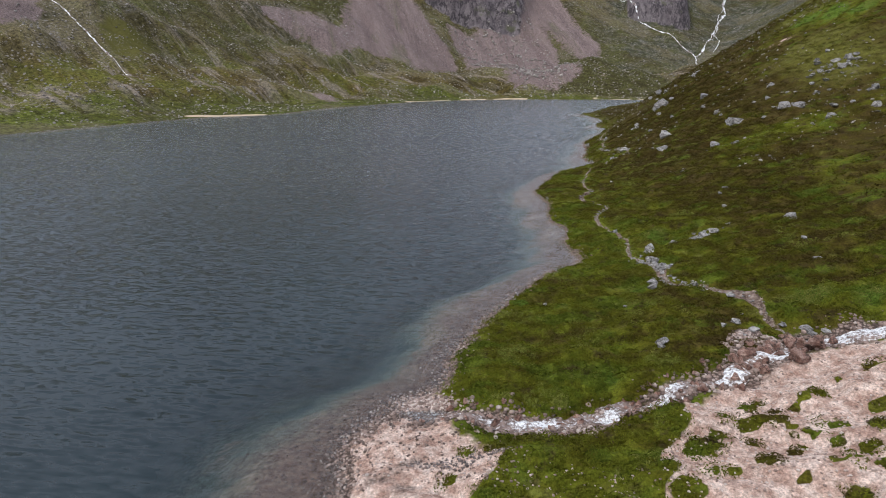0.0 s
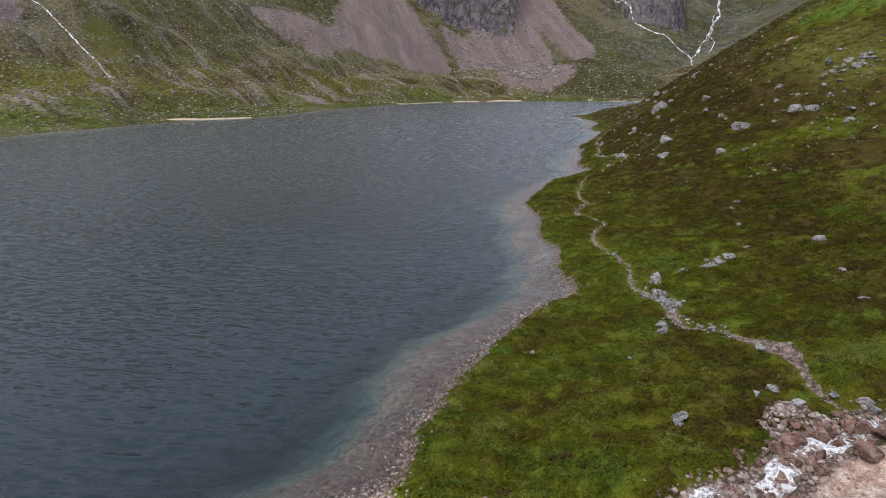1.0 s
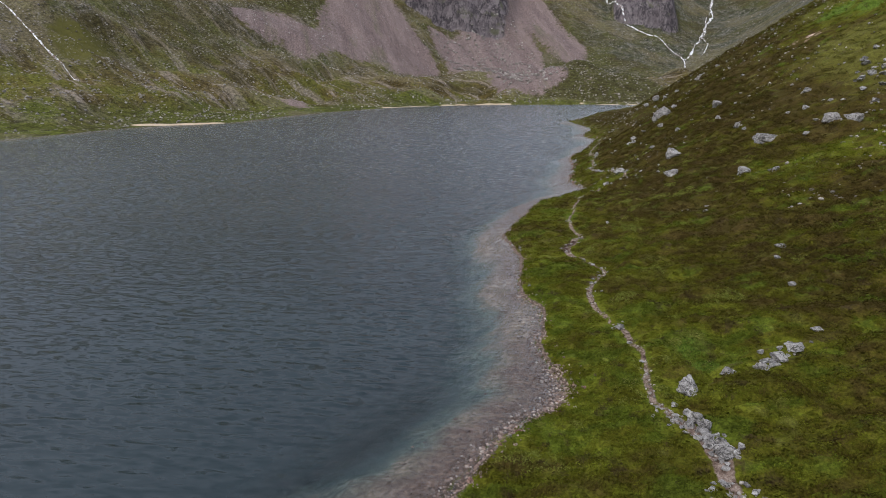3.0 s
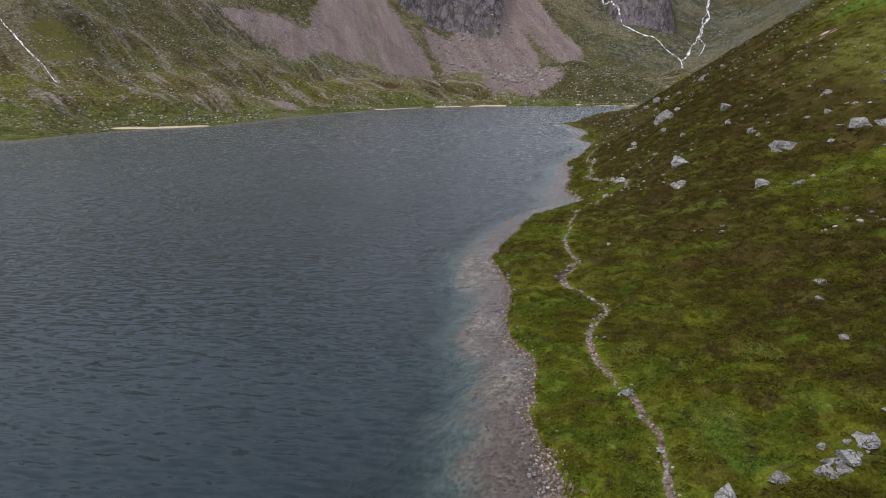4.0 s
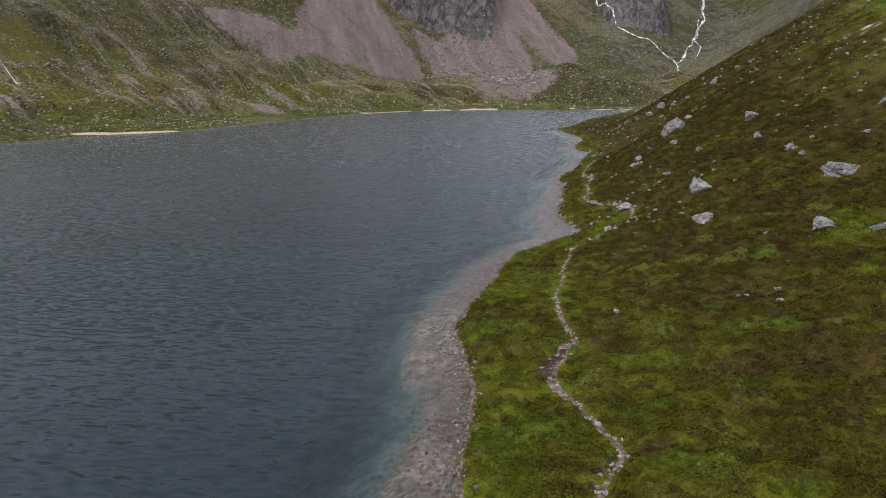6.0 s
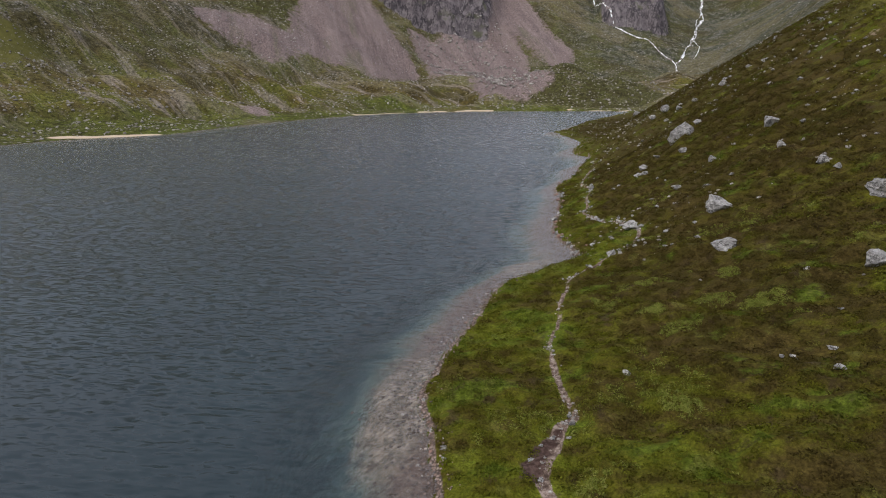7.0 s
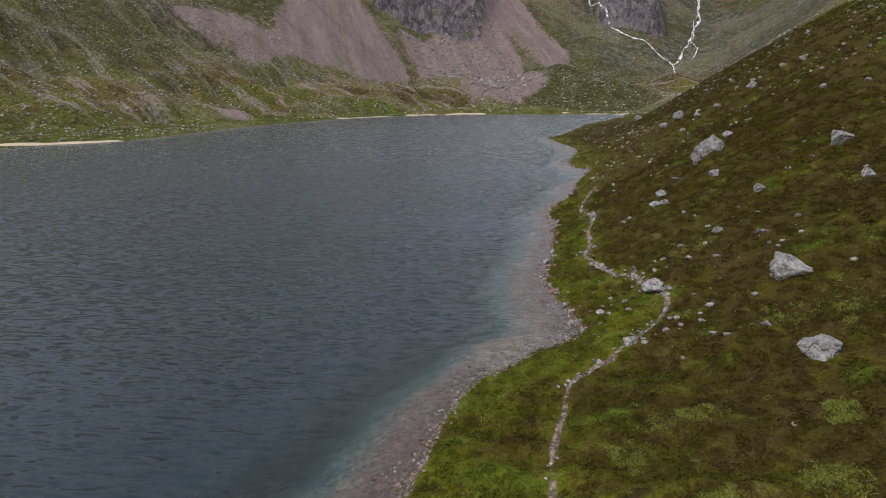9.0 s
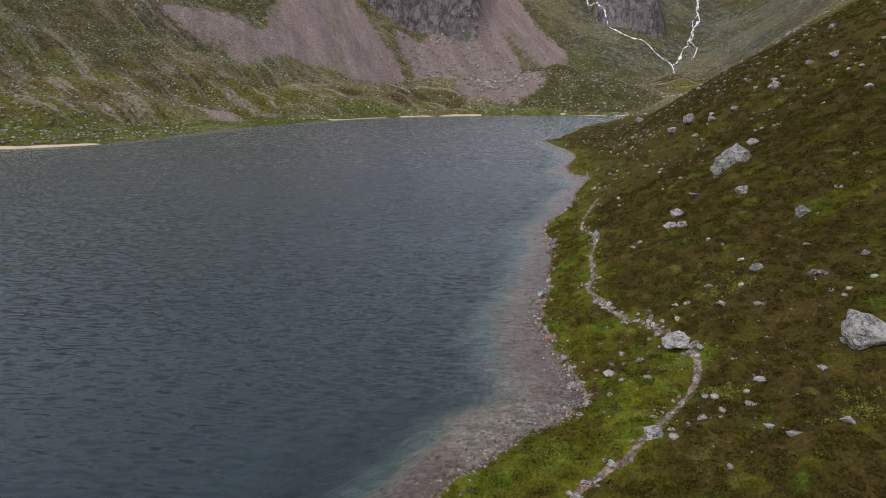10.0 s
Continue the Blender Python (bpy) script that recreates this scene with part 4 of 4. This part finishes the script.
# stones heaped in a dry gully above the path, and the pile that the path crosses
for i in range(34):
    k = rnd.random()
    x, y = 12.6 + 3.8 * k + rnd.gauss(0, 0.25), 68.7 + 3.1 * k + rnd.gauss(0, 0.25)
    set_boulder("gully_stone", x, y, rnd.uniform(0.22, 0.55) * (1.3 - 0.5 * k), BLOCKS, "pale rounded stone in a dry heathery gully", "stone", "stones in the gully", rnd, 0.7, 0.2)
    TAKEN.append((x, y, 0.8))
for i in range(46):
    k = rnd.random()
    x, y = 7.7 + 1.5 * k + rnd.gauss(0, 0.32), 63.8 - 5.0 * k + rnd.gauss(0, 0.4)
    set_boulder("piled_stone", x, y, rnd.uniform(0.3, 0.85), BLOCKS, "pale granite stone piled beside the path", "stone", "stones piled by the path", rnd, 0.7, 0.15)
    TAKEN.append((x, y, 0.8))
# pale stones of the footpath
footpath = tagged(new("footpath"), "narrow stony path worn through the heather", "footpath", kind="structure")
for y0, y1, n, spread in ((56, 65, 60, 0.5), (46, 56, 34, 0.6), (64, 82, 8, 0.3), (86, 99, 14, 0.3), (103, 112, 10, 0.5), (139, 148, 28, 0.5), (158, 178, 55, 0.6), (178, 210, 45, 0.6)):
    seg = FOOTPATH[(FOOTPATH[:, 1] >= y0) & (FOOTPATH[:, 1] <= y1)]
    for i in range(n):
        p = seg[rnd.randrange(len(seg))]
        set_boulder("stone", p[0] + rnd.gauss(0, spread), p[1] + rnd.uniform(-0.9, 0.9), rnd.uniform(0.18, 0.55) * (1.6 if y0 > 150 and rnd.random() < 0.3 else 1), BLOCKS, "", "", "", rnd, 0.5, 0.3, None, footpath)


# ---- loose stones, heather and grass, past counting ----
def soup(name, co, faces, material, label, category):
    """One mesh from arrays of places and triangles."""
    me = bpy.data.meshes.new(name)
    me.vertices.add(len(co))
    me.vertices.foreach_set("co", co.astype(np.float32).ravel())
    me.loops.add(faces.size)
    me.loops.foreach_set("vertex_index", faces.astype(np.int32).ravel())
    me.polygons.add(len(faces))
    me.polygons.foreach_set("loop_start", np.arange(0, faces.size, 3, dtype=np.int32))
    me.update(calc_edges=True)
    me.materials.append(material)
    return tagged(new(name, me), label, category, kind="stuff")


def stones(name, x, y, wide, material, label, rng, flat=0.65, rise=0.12):
    """A stone at each place: a knocked-about twenty-sided lump."""
    bm = bmesh.new()
    bmesh.ops.create_icosphere(bm, subdivisions=1, radius=0.5)
    v = np.array([p.co[:] for p in bm.verts])
    f = np.array([[p.index for p in q.verts] for q in bm.faces])
    bm.free()
    n = len(x)
    z = land(x, y)
    co = v[None] * rng.uniform(0.72, 1.2, (n, len(v), 1)) * (wide[:, None] * np.stack([np.ones(n), rng.uniform(0.65, 1, n), np.full(n, flat)], -1))[:, None, :]
    a = rng.uniform(0, 6.28, n)
    cx, cy = co[..., 0] * np.cos(a)[:, None] - co[..., 1] * np.sin(a)[:, None], co[..., 0] * np.sin(a)[:, None] + co[..., 1] * np.cos(a)[:, None]
    co = np.stack([cx + x[:, None], cy + y[:, None], co[..., 2] + (z + wide * rise)[:, None]], -1)
    faces = (f[None] + (np.arange(n) * len(v))[:, None, None]).reshape(-1, 3)
    return soup(name, co.reshape(-1, 3), faces, material, label, "stones")


rng = np.random.default_rng(3)
# shingle along the near shore and on the delta
line = SHORE[(SHORE[:, 0] > -20) & (SHORE[:, 1] > 18) & (SHORE[:, 1] < 330)]
k = np.concatenate([rng.integers(0, len(line) - 1, 4200), rng.integers(0, len(line) // 3, 2600)])
u = rng.random(6800)
px, py = line[k, 0] + u * (line[k + 1, 0] - line[k, 0]), line[k, 1] + u * (line[k + 1, 1] - line[k, 1])
px, py = px + rng.normal(-0.35, 0.7, 6800), py + rng.normal(0, 0.4, 6800)
stones("shingle", px, py, (0.07 + 0.24 * rng.random(6800) ** 1.7) * np.where(py > 150, 1.3, 1), SHORE_STONE, "pinkish grey shingle along the water's edge", rng)
k = rng.integers(0, len(line) - 1, 3600)
u = rng.random(3600)
px, py = line[k, 0] + u * (line[k + 1, 0] - line[k, 0]), line[k, 1] + u * (line[k + 1, 1] - line[k, 1])
px, py = px - 0.5 - np.abs(rng.normal(0, 2.0, 3600)), py + rng.normal(0, 0.6, 3600)
ok = (shore_distance(px, py) < -0.3) & (py < 215)
stones("bed_cobbles", px[ok], py[ok], 0.10 + 0.30 * rng.random(ok.sum()) ** 1.6, BED_STONE, "reddish cobbles on the bed of the shallows", rng, 0.4, 0.0)
px, py = rng.uniform(-13, -2, 900), rng.uniform(23, 33.5, 900)
ok = (shore_distance(px, py) > -0.8) & ((zone(px, py, GRIT, 1.0) > 0.5) | (np.hypot((px + 9.8) / 1.6, (py - 31.8) / 0.7) < 1.1))
stones("delta_stones", px[ok], py[ok], rng.uniform(0.06, 0.24, ok.sum()), SHORE_STONE, "loose pink gravel on the burn's delta", rng)
k = rng.integers(2, 49, 3400)
px, py = STREAM[k, 0] + rng.uniform(-0.7, 0.7, 3400), STREAM[k, 1] + rng.normal(0, 0.95, 3400)
keep = spots(px, py, RAPIDS) < 0.55
px, py = px[keep], py[keep]
stones("burn_gravel", px, py, 0.1 + 0.4 * rng.random(len(px)) ** 1.6, SHORE_STONE, "reddish stones along the bed of the burn", rng)
px, py = rng.uniform(-4, 26, 4200), rng.uniform(22, 42, 4200)
ok = zone(px, py, GRIT, 1.0) > 0.6
stones("grit_stones", px[ok], py[ok], rng.uniform(0.05, 0.22, ok.sum()), GRIT_STONE, "small stones on the bare pink grit", rng)
k = rng.integers(0, len(FOOTPATH) - 1, 1700)
u = rng.random(1700)
px, py = FOOTPATH[k, 0] + u * (FOOTPATH[k + 1, 0] - FOOTPATH[k, 0]), FOOTPATH[k, 1] + u * (FOOTPATH[k + 1, 1] - FOOTPATH[k, 1])
ok = vnoise(px / 1.7, py / 1.7, 94) + 0.5 * rng.random(1700) > 0.15
stones("path_stones", px[ok] + rng.normal(0, 0.2, ok.sum()), py[ok] + rng.normal(0, 0.2, ok.sum()), 0.06 + 0.26 * rng.random(ok.sum()) ** 2.5, FAR_STONE, "pale trodden stones along the footpath", rng)
px, py = rng.normal(-9.6, 1.2, 900), rng.normal(31.6, 0.6, 900)
stones("gravel_bar", px, py, rng.uniform(0.08, 0.3, 900), GRIT_STONE, "low bar of pink stones at the burn's mouth", rng)
px, py = rng.uniform(10.8, 15, 900), rng.uniform(37.6, 42.6, 900)
ok = np.abs(px - 12.9) + 0.55 * np.abs(py - 40.3) < 1.9
stones("bank_stones", px[ok], py[ok], rng.uniform(0.15, 0.5, ok.sum()), SHORE_STONE, "heap of rounded stones beside the burn", rng)
px, py = rng.uniform(-8.6, -2.6, 700), rng.uniform(23.6, 27, 700)
ok = np.abs(py - 25.2 - 0.18 * (px + 6)) < 0.35 + 0.8 * vnoise(px / 1.1, py / 1.1, 93)
stones("dark_gravel", px[ok], py[ok], rng.uniform(0.07, 0.24, ok.sum()), DARK_STONE, "dark grey gravel strewn over the sandy delta", rng)
# small pale stones over the hillside
px, py = rng.uniform(3, 70, 9000), rng.uniform(105, 330, 9000)
ok = (vnoise(px / 11, py / 17, 91) + 0.5 * rng.random(9000) > 0.3) & (px > 0.21 * (py - 262) + 3) & (px > 24 - 24 * sst(122, 138, py)) & (shore_distance(px, py) > 1.5)
stones("hillside_stones", px[ok], py[ok], 0.12 + 0.75 * rng.random(ok.sum()) ** 4.5, FAR_STONE, "small pale stones showing through the heather", rng, 0.6, 0.02)
px, py = rng.uniform(-10, 60, 3500), rng.uniform(195, 460, 3500)
ok = (shore_distance(px, py) > 0.5) & (px < 16 + 0.21 * np.maximum(0, py - 262)) & (vnoise(px / 7, py / 12, 93) + 0.4 * rng.random(3500) > 0.1)
stones("point_stones", px[ok], py[ok], 0.2 + 0.8 * rng.random(ok.sum()) ** 3, FAR_STONE, "grey stones scattered over the low point", rng, 0.6, 0.05)
px, py = rng.uniform(18, 150, 6000), rng.uniform(215, 470, 6000)
ok = (px > 0.21 * (py - 262) + 14) & (fbm(px, py, 22, 3, 90) + 0.5 * rng.random(6000) > 0.2)
stones("slope_stones", px[ok], py[ok], 0.2 + 1.2 * rng.random(ok.sum()) ** 3.5, FAR_STONE, "grey stones strewn over the upper spur", rng, 0.55, 0.05)
# boulder fields across the loch and at its head
px, py = rng.uniform(-560, 40, 48000), rng.uniform(180, 900, 48000)
d = shore_distance(px, py)
thick = fbm(px, py, 45, 3, 95) + 0.25 * fbm(px, py, 160, 2, 96)
ok = (d > 3) & (d < 330) & ((px < -60) | (py > 620)) & (thick + rng.uniform(-0.3, 0.3, 48000) > 0.10)
stones("boulder_field", px[ok], py[ok], 0.35 + 2.0 * rng.random(ok.sum()) ** 4, FAR_STONE, "grey boulders strewn over the far hillside", rng)
n = 9000
px, py = rng.uniform(-250, 60, n), rng.uniform(640, 1080, n)
ok = (zone(px, py, SCREES[2], 20) > 0.45) & (rng.random(n) < sst(1120, 760, py))
stones("block_scree", px[ok], py[ok], 1.0 + 4.0 * rng.random(ok.sum()) ** 3, FAR_STONE, "tumbled blocks at the foot of the crag", rng)
px, py = rng.uniform(-390, 20, 60000), rng.uniform(640, 1060, 60000)
ok = np.maximum.reduce([zone(px, py, q, 10) for q in SCREES]) + rng.uniform(-0.25, 0.25, 60000) > 0.6
stones("scree_stones", px[ok][:5000], py[ok][:5000], 0.4 + 1.6 * rng.random(min(ok.sum(), 5000)) ** 3, SCREE_STONE, "pinkish grey scree below the crags", rng)
px, py = rng.normal(8, 62, 700), rng.normal(648, 30, 700)
stones("moraine_boulders", px, py, 0.7 + 2.4 * rng.random(700) ** 3, FAR_STONE, "pale boulders on the dark moraine mound", rng)
px, py = rng.uniform(10, 420, 6500), rng.uniform(300, 1150, 6500)
ok = (shore_distance(px, py) > 2) & (fbm(px, py, 40, 2, 98) + rng.uniform(-0.3, 0.3, 6500) > 0.1) & (rng.random(6500) < 0.25 + 0.75 * sst(430, 620, py))
stones("spur_stones", px[ok], py[ok], 0.4 + 1.8 * rng.random(ok.sum()) ** 3, FAR_STONE, "pale boulders below the spur", rng)


def bushes(name, x, y, size, leaves, leaf, material, label, rng, lift=0.55, spiky=0.12, slim=0.36):
    """A cushion of overlapping leaves at each place."""
    n = len(x)
    z, d = land(x, y), shore_distance(x, y)
    a, c = rng.uniform(0, 6.28, (n, leaves)), rng.uniform(0.0, 1.0, (n, leaves))
    s = np.sqrt(1 - c * c)
    out = np.stack([s * np.cos(a), s * np.sin(a), c], -1)
    reach = size[:, None] * rng.uniform(0.72, 1.0, (n, leaves)) * (1 + 0.25 * np.sin(3 * a + x[:, None] * 7) * s)
    mid = np.stack([x, y, z - 0.10 * size], -1)[:, None, :] + out * reach[..., None] * np.array([1, 1, lift])
    out = out + rng.normal(0, spiky, (n, leaves, 3))
    out /= np.linalg.norm(out, axis=-1, keepdims=True)
    way = rng.normal(0, 1, (n, leaves, 3))
    way = way - (way * out).sum(-1, keepdims=True) * out
    way = way / (np.linalg.norm(way, axis=-1, keepdims=True) + 1e-9) + spiky * out
    side = np.cross(out, way)
    long = leaf * rng.uniform(0.6, 1.25, (n, leaves, 1))
    p = np.stack([mid - way * long * 0.4 - side * long * slim, mid - way * long * 0.4 + side * long * slim, mid + way * long * 0.7], 2)
    ob = soup(name, p.reshape(-1, 3), np.arange(n * leaves * 3).reshape(-1, 3), material, label, "plants")
    tone = rng.uniform(-1, 1, n)
    kinds = masks(x, y, d)
    set_masks(ob.data, {"lush": np.repeat(kinds["lush"], leaves * 3), "grassy": np.repeat(kinds["grassy"], leaves * 3), "tone": np.repeat(tone, leaves * 3)})
    return ob


def sow(n, x0, x1, y0, y1, rng, size):
    """Places where plants of these sizes may grow: not on the path, the grit, the burn or the boulders."""
    x, y = rng.uniform(x0, x1, n), rng.uniform(y0, y1, n)
    d = shore_distance(x, y)
    m = masks(x, y, d)
    s, _ = line_distance(x, y, STREAM)
    p, _ = line_distance(x, y, FOOTPATH)
    ok = (d > 0.3 + 0.4 * size) & (m["path"] < 0.2) & (p > 0.22 + 0.78 * size) & (m["grit"] < 0.3) & (s > 1.25 + 0.6 * size)
    for bx, by, w in TAKEN:
        ok &= np.hypot(x - bx, y - by) > w * 0.4 + 0.45 * size
    return x[ok], y[ok], size[ok], {k: v[ok] for k, v in m.items()}


x, y, size, m = sow(13500, -10, 31, 20, 100, rng, 0.28 + 0.55 * rng.random(13500) ** 1.5)
bushes("heather", x, y, size, 72, 0.125, LEAVES, "low mounds of heather and blaeberry in leaf", rng)
x, y, size, m = sow(10500, -10, 36, 100, 205, rng, 0.33 + 0.6 * rng.random(10500) ** 1.5)
bushes("heather", x, y, size, 62, 0.135, LEAVES, "brown and green heather covering the slope", rng)
x, y, size, m = sow(5500, 22, 75, 70, 300, rng, rng.uniform(0.6, 1.2, 5500))
bushes("heather", x, y, size, 40, 0.24, LEAVES, "heather and grass on the upper hillside", rng)
x, y, size, m = sow(26000, -10, 36, 20, 165, rng, rng.uniform(0.2, 0.5, 26000))
ok = ((m["lush"] + 0.5 * fbm(x, y, 4, 2, 97) > 0.62) | (spots(x, y, FERN) + 0.25 * fbm(x, y, 1.2, 2, 96) > 0.4) | (fbm(x, y, 4.2, 3, 99) > 0.44)) & ((y > 34) | (zone(x, y, LAWN, 0.5) > 0.6))
bushes("sedge", x[ok], y[ok], size[ok], 44, 0.14, SEDGE, "fresh green sedge in the damp hollows", rng, 0.7, 0.5, 0.17)
x, y, size, m = sow(5200, -12, 70, 200, 460, rng, rng.uniform(0.5, 1.1, 5200))
bushes("heather", x, y, size, 36, 0.22, LEAVES, "rough heather and grass on the low point", rng)
spot = np.array(FERN)[rng.integers(0, len(FERN), 2600)]
a, r = rng.uniform(0, 6.28, 2600), np.sqrt(rng.random(2600)) * spot[:, 2] * 0.75
px, py = spot[:, 0] + 1.25 * r * np.cos(a), spot[:, 1] + 0.8 * r * np.sin(a)
ok = (fbm(px, py, 1.1, 2, 92) > -0.15) & (line_distance(px, py, FOOTPATH)[0] > 0.6) & (line_distance(px, py, STREAM)[0] > 2.0)
bushes("fern", px[ok], py[ok], rng.uniform(0.16, 0.34, ok.sum()), 46, 0.13, SEDGE, "pale green fern fronds in a low patch", rng, 0.9, 0.4, 0.16)
